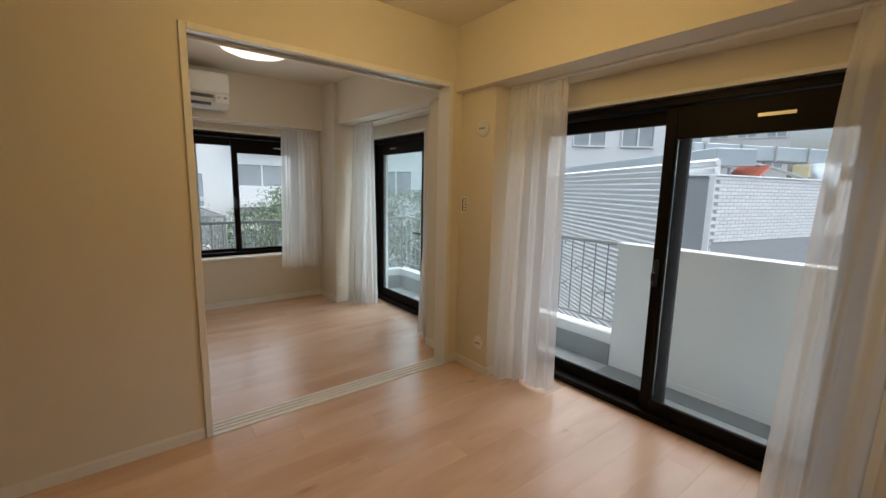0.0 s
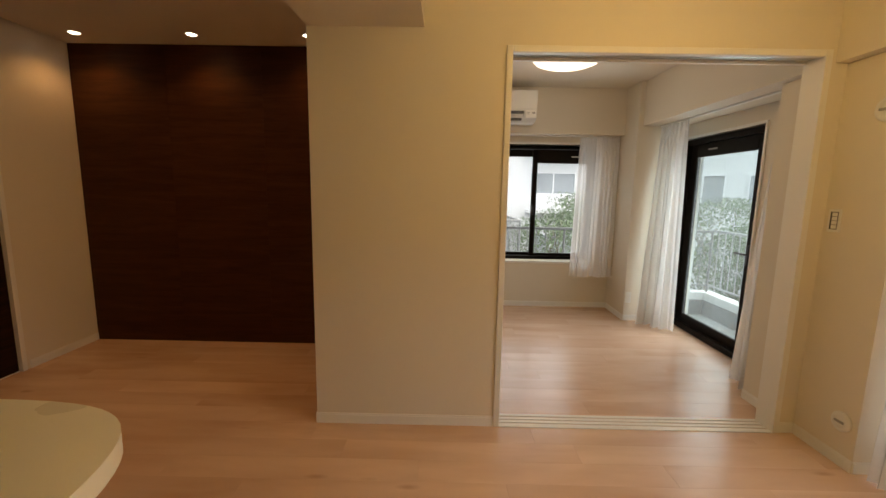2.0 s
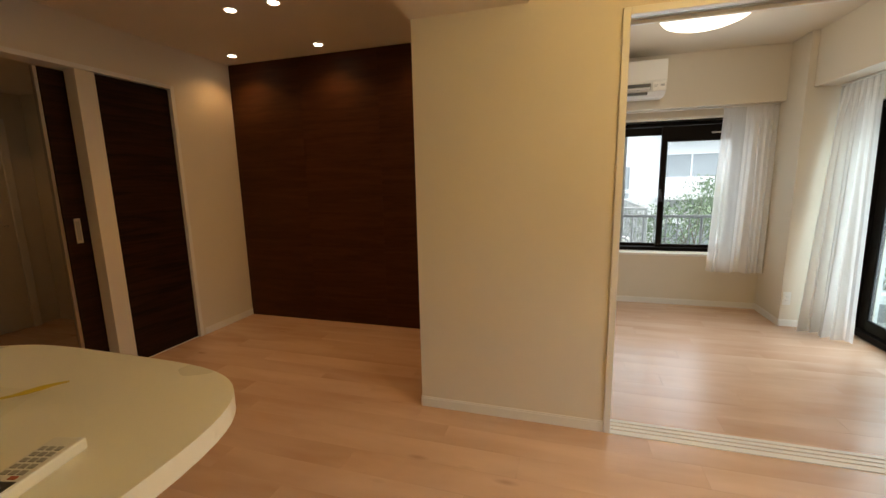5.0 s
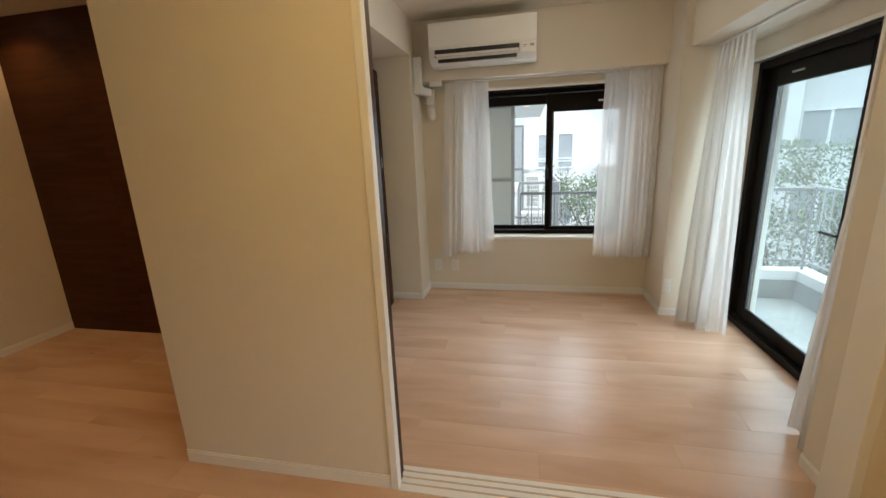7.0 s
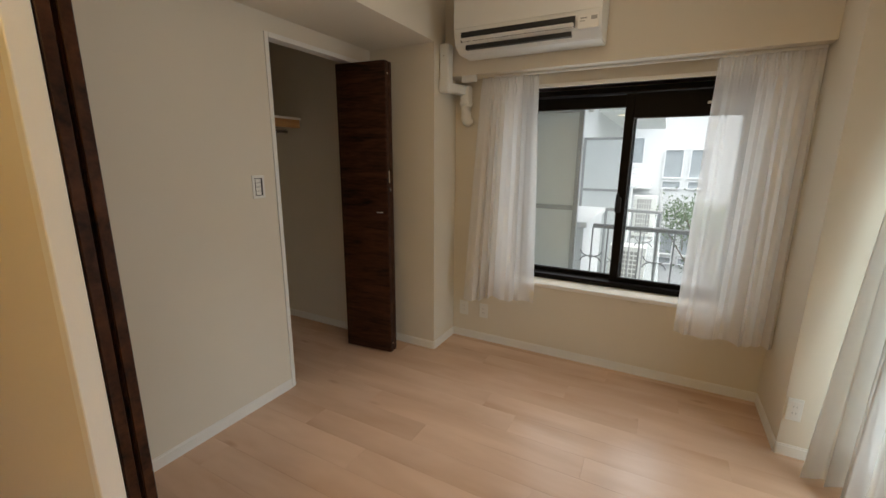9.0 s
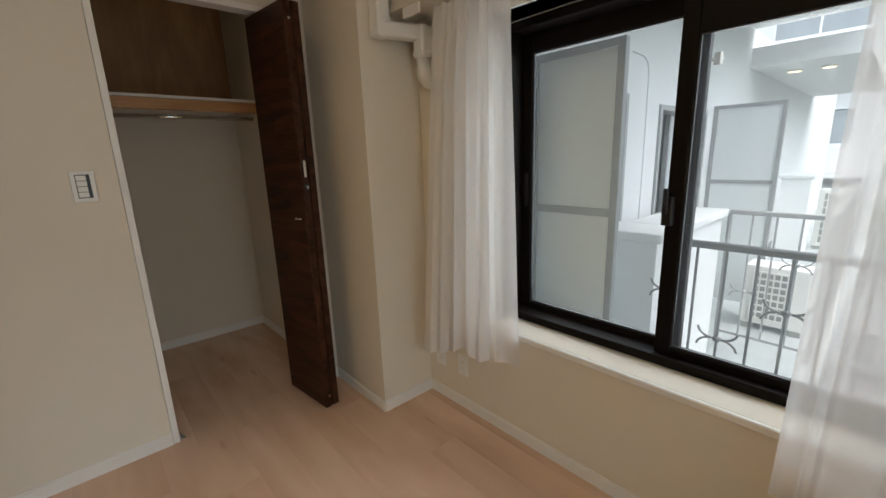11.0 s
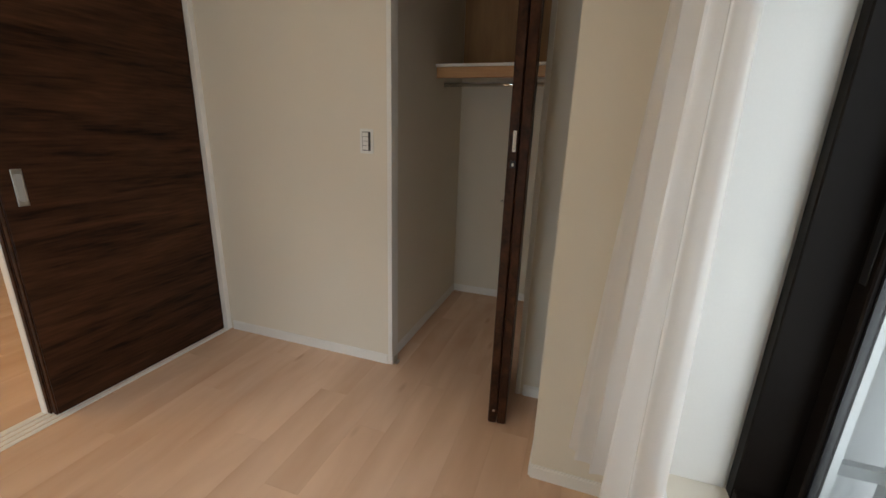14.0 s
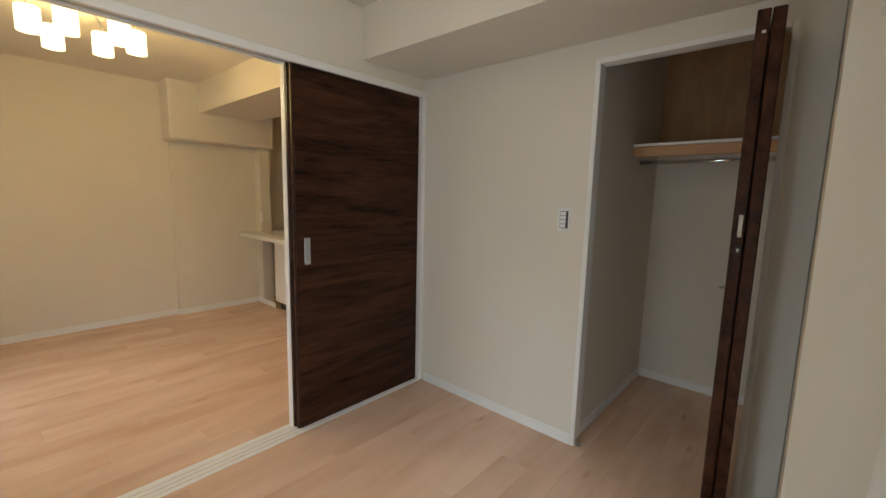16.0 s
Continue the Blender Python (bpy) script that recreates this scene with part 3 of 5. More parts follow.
# ---- curtains ----
def curtain(top0, top1, bot0, bot1, zt, zb, folds, seed, amp=0.022, label="white sheer pleated curtain drawn aside", hem=0.09, sag=0.0, thin=(2, 2)):
    """A hanging length of cloth: pinch pleats at the heading open into narrow upright folds.
    thin: the stretch of its width that hangs in one open layer."""
    rnd = random.Random(seed)
    t = thing("curtain", ((top0[0] + top1[0]) / 2, (top0[1] + top1[1]) / 2, zb), label, "curtain", "sheer curtains")
    per, nv = 14, 44
    nu = folds * per
    amps = [rnd.choice((0.15, 0.4, 0.7, 1.0, 1.6)) * rnd.uniform(0.8, 1.2) for _ in range(folds + 2)]
    drift = [rnd.uniform(-0.8, 0.8) for _ in range(folds + 2)]
    drop = [rnd.uniform(-0.008, 0.008) for _ in range(folds + 2)]
    a0, a1, b0, b1 = Vector(top0), Vector(top1), Vector(bot0), Vector(bot1)
    nrm = Vector((-(b1 - b0).y, (b1 - b0).x)).normalized()
    tan = (b1 - b0).normalized()
    wave = (b1 - b0).length / folds
    bm = bmesh.new()
    grid = []
    for j in range(nv + 1):
        v = j / nv
        e = v ** 0.8
        open_ = min(1.0, max(0.0, (v - 0.035) / 0.10))
        open_ = open_ * open_ * (3 - 2 * open_)
        row = []
        for i in range(nu + 1):
            u = i / nu
            k = u * folds
            f = min(int(k), folds - 1)
            w = k - f
            w = w * w * (3 - 2 * w)
            mixa = amps[f] * (1 - w) + amps[f + 1] * w
            mixd = drift[f] * (1 - w) + drift[f + 1] * w
            th = math.tau * (k + 0.5 * mixd * (0.35 + 0.65 * v))
            loose = 0.45 if thin[0] <= u <= thin[1] else 1.0
            fold = (math.sin(th) + 0.22 * math.sin(1.7 * th + 3 * mixd)) * mixa
            swell = 1.3 * math.sin(math.tau * (0.27 * k + 0.13 * seed) + 0.8 * v) * v
            pinch = 0.35 * math.sin(3 * math.tau * k) * (1.0 if w < 0.55 else 0.2)
            d = amp * loose * (pinch * (1 - open_) + fold * open_ * (0.55 + 0.55 * e) + swell)
            side = wave * 0.06 * math.sin(2 * th) * open_ * loose
            z = zt + (zb - zt) * v - sag * v * (0.5 + 0.5 * math.sin(3.1 * u + seed)) + (drop[f] * (1 - w) + drop[f + 1] * w) * v
            if j == 0:
                z += 0.006 * math.cos(math.tau * k)
            q = a0.lerp(a1, u).lerp(b0.lerp(b1, u), e) + nrm * d + tan * side
            row.append(bm.verts.new((q.x, q.y, z)))
        grid.append(row)
    cut = int(nv * (1 - hem))
    hemline = [[w.co.copy() for w in r] for r in grid[cut:]]
    for r0, r1 in zip(grid, grid[1:]):
        for c in range(nu):
            face = bm.faces.new((r0[c], r0[c + 1], r1[c + 1], r1[c]))
            face.material_index = 1 if thin[0] <= c / nu < thin[1] else 0
    cloth = part("cloth", bm, M_SHEER, t, smooth=True)
    cloth.data.materials.append(M_SHEER_OPEN)
    bm = bmesh.new()
    low = [[bm.verts.new((w.x + nrm.x * 0.003, w.y + nrm.y * 0.003, w.z)) for w in r] for r in hemline]
    for r0, r1 in zip(low, low[1:]):
        for c in range(nu):
            bm.faces.new((r0[c], r0[c + 1], r1[c + 1], r1[c]))
    part("hem", bm, M_SHEER_OPEN, t, "doubled hem", True)
    for i in range(folds):
        p = a0.lerp(a1, (i + 0.3) / folds) + nrm * amp * 0.3
        bm = bmesh.new()
        for s in (-0.006, 0.0, 0.006):
            rod(bm, (p.x + tan.x * s * 0.5, p.y + tan.y * s * 0.5, zt - 0.085), (p.x + tan.x * s * 1.6, p.y + tan.y * s * 1.6, zt - 0.002), 0.0032, 6, 0.0045)
        part("pinch_pleat", bm, M_SHEER, t)
    return t


def curtain_rail(p0, p1, z):
    d = (Vector(p1) - Vector(p0)).normalized()
    n = Vector((-d.y, d.x)) * 0.012
    t = thing("curtain_rail", ((p0[0] + p1[0]) / 2, (p0[1] + p1[1]) / 2, z), "white metal curtain rail under the beam", "curtain rail")
    lo = (min(p0[0], p1[0]) - abs(n.x), min(p0[1], p1[1]) - abs(n.y), z)
    hi = (max(p0[0], p1[0]) + abs(n.x), max(p0[1], p1[1]) + abs(n.y), z + 0.014)
    boxes("rail", M_WHITE, (lo, hi), parent=t, bevel=0.003)


curtain_rail((-0.10, 2.41), (1.59, 2.41), 1.9355)
curtain_rail((1.82, 0.45), (1.82, 2.0), 1.9855)
curtain_rail((1.84, -2.7), (1.84, -0.36), 1.9855)
curtain((-0.175, 2.395), (0.195, 2.435), (-0.255, 2.31), (0.235, 2.455), 1.935, 0.405, 7, 3, 0.024, sag=0.04, thin=(0.72, 1.0))
curtain((1.16, 2.41), (1.59, 2.41), (1.12, 2.40), (1.595, 2.38), 1.935, 0.385, 9, 7, 0.022, thin=(0.0, 0.42))
curtain((1.82, 1.99), (1.82, 1.53), (1.69, 1.92), (1.92, 1.63), 1.985, 0.015, 7, 11, 0.03, label="long white sheer curtain gathered at the glazed door", thin=(0.86, 1.0))
curtain((1.82, 0.49), (1.82, 0.42), (1.80, 0.64), (1.83, 0.44), 1.985, 0.015, 5, 13, 0.03, label="long white sheer curtain gathered at the glazed door")
curtain((1.84, -0.345), (1.84, -0.80), (1.745, -0.335), (1.875, -0.78), 1.985, 0.015, 7, 17, 0.034, label="long white sheer curtain gathered at the balcony window", thin=(0.62, 1.0))
curtain((1.84, -2.00), (1.84, -2.62), (1.85, -1.91), (1.84, -2.62), 1.985, 0.015, 8, 19, 0.036, label="long white sheer curtain gathered at the balcony window", thin=(0.0, 0.4))


# ---- bedroom things ----
def air_conditioner():
    x0, x1 = -0.238, 0.602
    t = thing("air_conditioner", (0.18, 2.31, 2.03), "white wall-mounted air conditioner with open louvre", "air conditioner")
    prof = [(2.3185, 2.345), (2.12, 2.35), (2.085, 2.335), (2.075, 2.30), (2.075, 2.145), (2.095, 2.075), (2.15, 2.035), (2.3185, 2.032)]
    bm = bmesh.new()
    ends = [[bm.verts.new((x, y, z)) for y, z in prof] for x in (x0, x1)]
    n = len(prof)
    for k in range(n):
        bm.faces.new((ends[0][k], ends[0][(k + 1) % n], ends[1][(k + 1) % n], ends[1][k]))
    bm.faces.new(ends[0][::-1])
    bm.faces.new(ends[1])
    bmesh.ops.bevel(bm, geom=[e for e in bm.edges], offset=0.006, segments=2, affect="EDGES")
    part("housing", bm, M_PLASTIC, t)
    boxes("front_panel", M_PLASTIC, ((x0 + 0.004, 2.066, 2.158), (x1 - 0.004, 2.0735, 2.335)), parent=t, bevel=0.004, seg=2)
    boxes("air_slot", M_BLACKP, ((x0 + 0.05, 2.073, 2.085), (x1 - 0.13, 2.093, 2.138)), parent=t)
    boxes("air_slot", M_BLACKP, ((x0 + 0.07, 2.098, 2.048), (x1 - 0.15, 2.125, 2.072)), parent=t)
    bm = bmesh.new()
    box(bm, (x0 + 0.055, -0.018, -0.004), (x1 - 0.135, 0.018, 0.004), 0.003)
    bmesh.ops.transform(bm, matrix=Matrix.Translation((0, 2.072, 2.092)) @ Matrix.Rotation(radians(-35), 4, "X"), verts=bm.verts)
    part("louvre", bm, M_PLASTIC, t)
    d = boxes("display", M_WHITE, ((x1 - 0.115, 2.0735, 2.07), (x1 - 0.012, 2.083, 2.142)), parent=t, bevel=0.002)
    boxes("label_bars", M_GREYP, ((x1 - 0.105, 2.0725, 2.118), (x1 - 0.07, 2.0734, 2.124)), ((x1 - 0.105, 2.0725, 2.106), (x1 - 0.08, 2.0734, 2.110)), ((x1 - 0.05, 2.0725, 2.11), (x1 - 0.02, 2.0734, 2.128)), parent=d)
    return t


air_conditioner()
pc = thing("pipe_cover", (-0.385, 2.30, 1.6), "white plastic air-conditioner pipe trunking with elbows", "pipe cover")


def duct_run(nm, a, b, w, mat=M_PLASTIC):
    """A length of square trunking with softened edges from a to b."""
    a, b = Vector(a), Vector(b)
    bm = bmesh.new()
    box(bm, (-w / 2, -w / 2, 0), (w / 2, w / 2, (b - a).length), w * 0.22, 3)
    d = (b - a).normalized()
    up = Vector((1, 0, 0)) if abs(d.x) < 0.5 else Vector((0, 1, 0))
    s = up.cross(d).normalized()
    m = Matrix((d.cross(s), s, d)).transposed().to_4x4()
    bmesh.ops.transform(bm, matrix=Matrix.Translation(a) @ m.inverted().transposed(), verts=bm.verts)
    return part(nm, bm, mat, pc)


duct_run("trunking", (-0.385, 2.262, 2.14), (-0.385, 2.262, 1.85), 0.070)
duct_run("trunking", (-0.385, 2.235, 1.872), (-0.322, 2.478, 1.872), 0.064)
duct_run("elbow", (-0.322, 2.450, 1.905), (-0.322, 2.450, 1.765), 0.070)
duct_run("collar", (-0.322, 2.450, 1.800), (-0.322, 2.450, 1.775), 0.075)
duct_run("elbow", (-0.385, 2.262, 1.925), (-0.385, 2.262, 1.838), 0.076)
bm = bmesh.new()
tube(bm, [(-0.322, 2.450, 1.765), (-0.322, 2.449, 1.715), (-0.322, 2.454, 1.688), (-0.322, 2.470, 1.672), (-0.322, 2.498, 1.668)], 0.037, 16)
part("wall_bend", bm, M_PLASTIC, pc, smooth=True)
for z in (2.06, 1.90):
    boxes("screw", M_NICKEL, ((-0.389, 2.2255, z), (-0.381, 2.2268, z + 0.008)), parent=pc)
rl = thing("curtain_box", (0.7, 2.41, 1.95), "pale curtain box under the beam", "curtain box")
boxes("board", M_WHITE, ((-0.30, 2.322, 1.905), (-0.19, 2.336, 1.949)), parent=rl, bevel=0.004)


def plate(name, c, normal, w, h, label, category, kind, vertical=True):
    """A wall plate with rocker switches or sockets; c on the wall's face."""
    t = thing(name, c, label, category)
    nx, ny = normal

    def b(u0, u1, z0, z1, d0, d1):
        if nx:
            return ((c[0] + nx * d0, c[1] + u0, c[2] + z0), (c[0] + nx * d1, c[1] + u1, c[2] + z1))
        return ((c[0] + u0, c[1] + ny * d0, c[2] + z0), (c[0] + u1, c[1] + ny * d1, c[2] + z1))
    boxes("cover", M_PLASTIC, b(-w / 2, w / 2, -h / 2, h / 2, 0.0, 0.006), parent=t, bevel=0.002)
    if kind == "switch":
        boxes("bezel", M_BLACKP, b(-w * 0.30, w * 0.30, -h * 0.38, h * 0.38, 0.006, 0.0072), parent=t, label="dark bezel")
        for k in range(4):
            z = -h * 0.36 + k * h * 0.18
            boxes("rocker", M_PLASTIC, b(-w * 0.27, w * 0.15, z + 0.001, z + h * 0.18 - 0.001, 0.0072, 0.0095), parent=t, bevel=0.001)
    else:
        boxes("socket", M_WHITE, b(-w * 0.3, w * 0.3, -h * 0.36, h * 0.36, 0.006, 0.008), parent=t, bevel=0.001)
        for dx in (0, 0.013):
            for z in (-0.02, 0.012):
                boxes("slot", M_GREYP, b(-0.008 + dx, -0.006 + dx, z, z + 0.009, 0.008, 0.0084), parent=t)
    return t


plate("light_switch", (XB, 1.172, 1.253), (1, 0), 0.076, 0.122, "white light switch plate with a dark bezel", "light switch", "switch")
plate("light_switch", (1.71, -0.06, 1.215), (-1, 0), 0.070, 0.118, "white light switch plate with a dark bezel", "light switch", "switch")
plate("wall_socket", (-0.33, YN, 0.245), (0, -1), 0.075, 0.115, "white wall socket under the window", "socket", "socket")
plate("wall_socket", (-0.16, YN, 0.245), (0, -1), 0.070, 0.115, "white wall socket under the window", "socket", "socket")
plate("wall_socket", (1.64, 2.02, 0.25), (0, -1), 0.06, 0.115, "white wall socket on the column", "socket", "socket")
plate("wall_socket", (-1.06, -2.70, 1.05), (1, 0), 0.075, 0.115, "white wall socket over the counter", "socket", "socket")


def round_cap(c, r, label):
    t = thing("vent_cap", c, label, "vent")
    bm = bmesh.new()
    lathe(bm, [(r, 0), (r, 0.010), (r * 0.85, 0.018), (r * 0.60, 0.020), (r * 0.55, 0.014), (r * 0.25, 0.014), (0.004, 0.016)], (0, 0, 0), 28)
    bmesh.ops.transform(bm, matrix=Matrix.Translation(c) @ Matrix.Rotation(radians(-90), 4, "Y"), verts=bm.verts)
    part("cover", bm, M_PLASTIC, t, smooth=True)
    bm = bmesh.new()
    box(bm, (c[0] - 0.022, c[1] - r * 0.5, c[2] - 0.006), (c[0] - 0.015, c[1] + r * 0.5, c[2] + 0.006), 0.002)
    part("knob", bm, M_GREYP, t)


round_cap((1.71, -0.235, 1.735), 0.055, "round white wall vent cap")
round_cap((1.71, -0.262, 0.225), 0.050, "round white wall outlet cover")

cd = thing("ceiling_lamp", (0.645, 1.235, H), "lit round white ceiling lamp", "ceiling lamp")
bm = bmesh.new()
lathe(bm, [(0.285, 0), (0.29, -0.012), (0.285, -0.025)], (0.645, 1.235, H - 0.0005), 40)
part("base", bm, M_PLASTIC, cd, smooth=True)
bm = bmesh.new()
lathe(bm, [(0.28, -0.0255), (0.275, -0.045), (0.25, -0.072), (0.20, -0.092), (0.13, -0.104), (0.06, -0.109), (0.006, -0.110)], (0.645, 1.235, H), 40)
part("shade", bm, M_LAMPON, cd, smooth=True)

# closet
sh = thing("closet_shelf", (-1.9, 1.7, 1.74), "pine closet shelf with a chrome hanging rail", "shelf")
boxes("board", M_WHITE, ((XC + 0.002, 1.283, 1.697), (-1.62, 2.137, 1.713)), parent=sh)
boxes("batten", M_PINE, ((-1.66, 1.283, 1.635), (-1.635, 2.137, 1.6965)), parent=sh, bevel=0.002, label="orange pine batten")
bm = bmesh.new()
rod(bm, (-1.80, 1.284, 1.612), (-1.80, 2.136, 1.612), 0.013, 14)
part("hanging_rail", bm, M_CHROME, sh, "chrome rail", True)
for y in (1.284, 2.134):
    bm = bmesh.new()
    rod(bm, (-1.80, y - 0.001, 1.612), (-1.80, y + 0.003, 1.612), 0.024, 14)
    part("rail_socket", bm, M_CHROME, sh)

# added sheet: the papered wall's warm, dim light is put into its colour
cv = thing("closet_warm_sheet", (XC, 1.7, 1.72), "brown sheet added for warm bounced light above the closet shelf", "panelling")
boxes("back_board", M_WARMBOUNCE, ((XC + 0.001, 1.2855, 1.7135), (XC + 0.006, 2.1345, H - 0.005)), parent=cv)

fd = thing("folding_door", (-0.86, 1.975, 0.012), "dark-stained folding closet door, folded open", "door")
turn = Matrix.Translation((-0.662, 1.985, 0)) @ Matrix.Rotation(radians(6), 4, "Z")


def leaf(y0, y1, nm):
    bm = bmesh.new()
    box(bm, (-0.375, y0, 0.014), (0.0, y1, 2.012), 0.003)
    bmesh.ops.transform(bm, matrix=turn, verts=bm.verts)
    return part(nm, bm, M_DARKWOOD, fd)


def leafbit(nm, lo, hi, mat, parent, bevel=0.001):
    bm = bmesh.new()
    box(bm, lo, hi, bevel)
    bmesh.ops.transform(bm, matrix=turn, verts=bm.verts)
    return part(nm, bm, mat, parent)


l1 = leaf(-0.040, -0.002, "leaf")
l2 = leaf(0.002, 0.040, "leaf")
leafbit("edge_strip", (0.0005, -0.037, 0.016), (0.004, -0.005, 2.01), M_DARKWOOD, l1)
leafbit("edge_strip", (0.0005, 0.005, 0.016), (0.004, 0.037, 2.01), M_DARKWOOD, l2)
leafbit("latch_plate", (0.004, -0.024, 1.245), (0.006, -0.010, 1.325), M_CHROME, l1)
leafbit("catch", (0.004, -0.028, 1.185), (0.012, -0.006, 1.212), M_BLACKP, l1)
leafbit("catch_ball", (0.012, -0.022, 1.191), (0.016, -0.012, 1.205), M_CHROME, l1, 0.002)
for z in (0.075, 1.93):
    leafbit("screw", (0.004, -0.022, z), (0.0065, -0.010, z + 0.012), M_CHROME, l1, 0.002)
for z in (0.25, 1.0, 1.75):
    leafbit("hinge", (-0.380, -0.012, z), (-0.3752, 0.012, z + 0.08), M_NICKEL, fd)
bm = bmesh.new()
tube(bm, [(-0.06 + 0.022 * math.cos(a), -0.034 - 0.022 * math.sin(a), 1.045) for a in [math.pi * k / 10 for k in range(11)]], 0.0035, 8)
bmesh.ops.transform(bm, matrix=turn, verts=bm.verts)
part("pull_ring", bm, M_NICKEL, fd, "metal pull", True)
fg = thing("floor_guide", (-1.0, 1.318, 0.0), "small metal pivot bracket on the closet floor", "bracket")
boxes("bracket", M_NICKEL, ((-1.0, 1.313, 0.0), (-0.955, 1.335, 0.004)), ((-1.0, 1.313, 0.004), (-0.955, 1.317, 0.04)), parent=fg)

# ---- living room ----
wd = thing("door_3", (XW, -0.1, 0), "white-framed wall of dark sliding doors to the hall", "doorway", kind="structure")
boxes("jamb", M_WHITE, ((XW - 0.125, DY1 - 0.03, 0.0), (XW + 0.012, DY1 + 0.004, DZ)), parent=wd, bevel=0.002)
boxes("jamb", M_WHITE, ((XW - 0.125, DY0 - 0.004, 0.0), (XW + 0.012, DY0 + 0.03, DZ)), parent=wd, bevel=0.002)
boxes("head_casing", M_WHITE, ((XW - 0.125, DY0 + 0.031, DZ - 0.028), (XW + 0.012, DY1 - 0.031, DZ + 0.004)), parent=wd, bevel=0.002)
boxes("post", M_WALL, ((XW - 0.10, -0.125, 0.0), (XW + 0.004, -0.005, DZ - 0.029)), parent=wd, bevel=0.002, label="papered post between the doors")
boxes("threshold", M_WHITE, ((XW - 0.10, DY0 + 0.031, -0.006), (XW - 0.01, DY1 - 0.031, 0.003)), parent=wd)
d1 = thing("sliding_door", (XW - 0.06, -0.2, 0.005), "dark-stained hall door slid half behind its post", "door", "sliding doors to the hall")
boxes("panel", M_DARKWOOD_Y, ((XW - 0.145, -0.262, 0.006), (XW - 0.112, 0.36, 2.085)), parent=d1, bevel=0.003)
boxes("edge_strip", M_NICKEL, ((XW - 0.143, -0.284, 0.006), (XW - 0.114, -0.263, 2.085)), parent=d1, bevel=0.002, label="pale metal edge strip")
p = boxes("pull_plate", M_NICKEL, ((XW - 0.113, -0.205, 0.95), (XW - 0.108, -0.165, 1.12)), parent=d1, bevel=0.0015, label="satin metal recessed pull")
boxes("recess", M_GREYP, ((XW - 0.108, -0.197, 0.97), (XW - 0.1074, -0.173, 1.10)), parent=p)
d2 = thing("sliding_door", (XW - 0.04, 0.27, 0.005), "dark-stained closed sliding door panel in the west wall", "door", "sliding doors to the hall")
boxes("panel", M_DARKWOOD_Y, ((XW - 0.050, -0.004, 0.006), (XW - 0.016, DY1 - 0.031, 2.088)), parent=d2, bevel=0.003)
hd = thing("hall_door", (-5.18, 0.0, 0), "pale closed door at the end of the dim hall", "door")
boxes("leaf", M_WALL, ((-5.198, -0.38, 0.005), (-5.165, 0.36, 1.9)), parent=hd, bevel=0.004)
boxes("architrave", M_WHITE, ((-5.199, -0.44, 0.0), (-5.15, -0.381, 1.96)), ((-5.199, 0.361, 0.0), (-5.15, 0.42, 1.96)), ((-5.199, -0.381, 1.901), (-5.15, 0.361, 1.96)), parent=hd, bevel=0.003)
cb = boxes("door_closer", M_BLACKP, ((-5.164, -0.34, 1.80), (-5.10, -0.06, 1.86)), parent=hd, bevel=0.006, label="dark door closer")
boxes("closer_arm", M_GREYP, ((-5.13, -0.06, 1.845), (-5.115, 0.18, 1.86)), parent=cb)
boxes("handle", M_NICKEL, ((-5.164, 0.28, 0.98), (-5.14, 0.31, 1.0)), parent=hd, bevel=0.003)


def downlight(x, y, watts, z=H):
    t = thing("downlight", (x, y, z), "small round lit recessed ceiling downlight", "downlight", "recessed downlights")
    bm = bmesh.new()
    lathe(bm, [(0.032, -0.001), (0.040, -0.001), (0.044, -0.004), (0.040, -0.006), (0.033, -0.005)], (x, y, z), 24)
    part("rim", bm, M_PLASTIC, t, smooth=True)
    bm = bmesh.new()
    lathe(bm, [(0.034, -0.0055), (0.030, -0.0085), (0.004, -0.0095)], (x, y, z), 20)
    part("lens", bm, M_DOWN, t)
    lamp("downlight_beam", "SPOT", look((x, y, z - 0.014), (x, y + 0.001, 0)), watts, (1.0, 0.52, 0.18), 0.03, angle=130)


for x, y in ((-2.305, -0.13), (-1.972, -0.13), (-1.982, 0.20), (-2.312, 0.20)):
    downlight(x, y, 3.2)
for x in (-3.03, -2.17, -1.317):
    downlight(x, 0.96, 5.0)
downlight(-4.6, -0.07, 2.4, 2.2)

ch = thing("ceiling_light", (0.63, -1.08, H), "ceiling light with six lit white glass shades", "ceiling light")
bm = bmesh.new()
lathe(bm, [(0.075, 0), (0.075, -0.018), (0.05, -0.028), (0.004, -0.029)], (0.63, -1.08, H - 0.0005), 28)
part("canopy", bm, M_NICKEL, ch, "brushed metal canopy", True)
bm = bmesh.new()
box(bm, (0.56, -1.11, H - 0.06), (0.70, -1.05, H - 0.029), 0.004)
part("body", bm, M_NICKEL, ch)
for x, y in ((0.885, -1.13), (0.765, -1.40), (0.745, -1.0), (0.54, -1.31), (0.515, -0.97), (0.41, -1.10)):
    bm = bmesh.new()
    tube(bm, [(0.63, -1.08, H - 0.045), ((x + 0.63) / 2, (y - 1.08) / 2, H - 0.05), (x, y, H - 0.06), (x, y, H - 0.10)], 0.007, 8)
    arm = part("arm", bm, M_NICKEL, ch, "", True)
    bm = bmesh.new()
    lathe(bm, [(0.004, -0.098), (0.048, -0.10), (0.054, -0.105), (0.054, -0.232), (0.049, -0.232), (0.049, -0.11), (0.004, -0.108)], (x, y, H), 22)
    part("shade", bm, M_SHADE, ch, smooth=True)
lamp("ceiling_light_bulbs", "POINT", Matrix.Translation((0.63, -1.1, H - 0.30)), 13.0, WARM, 0.22)
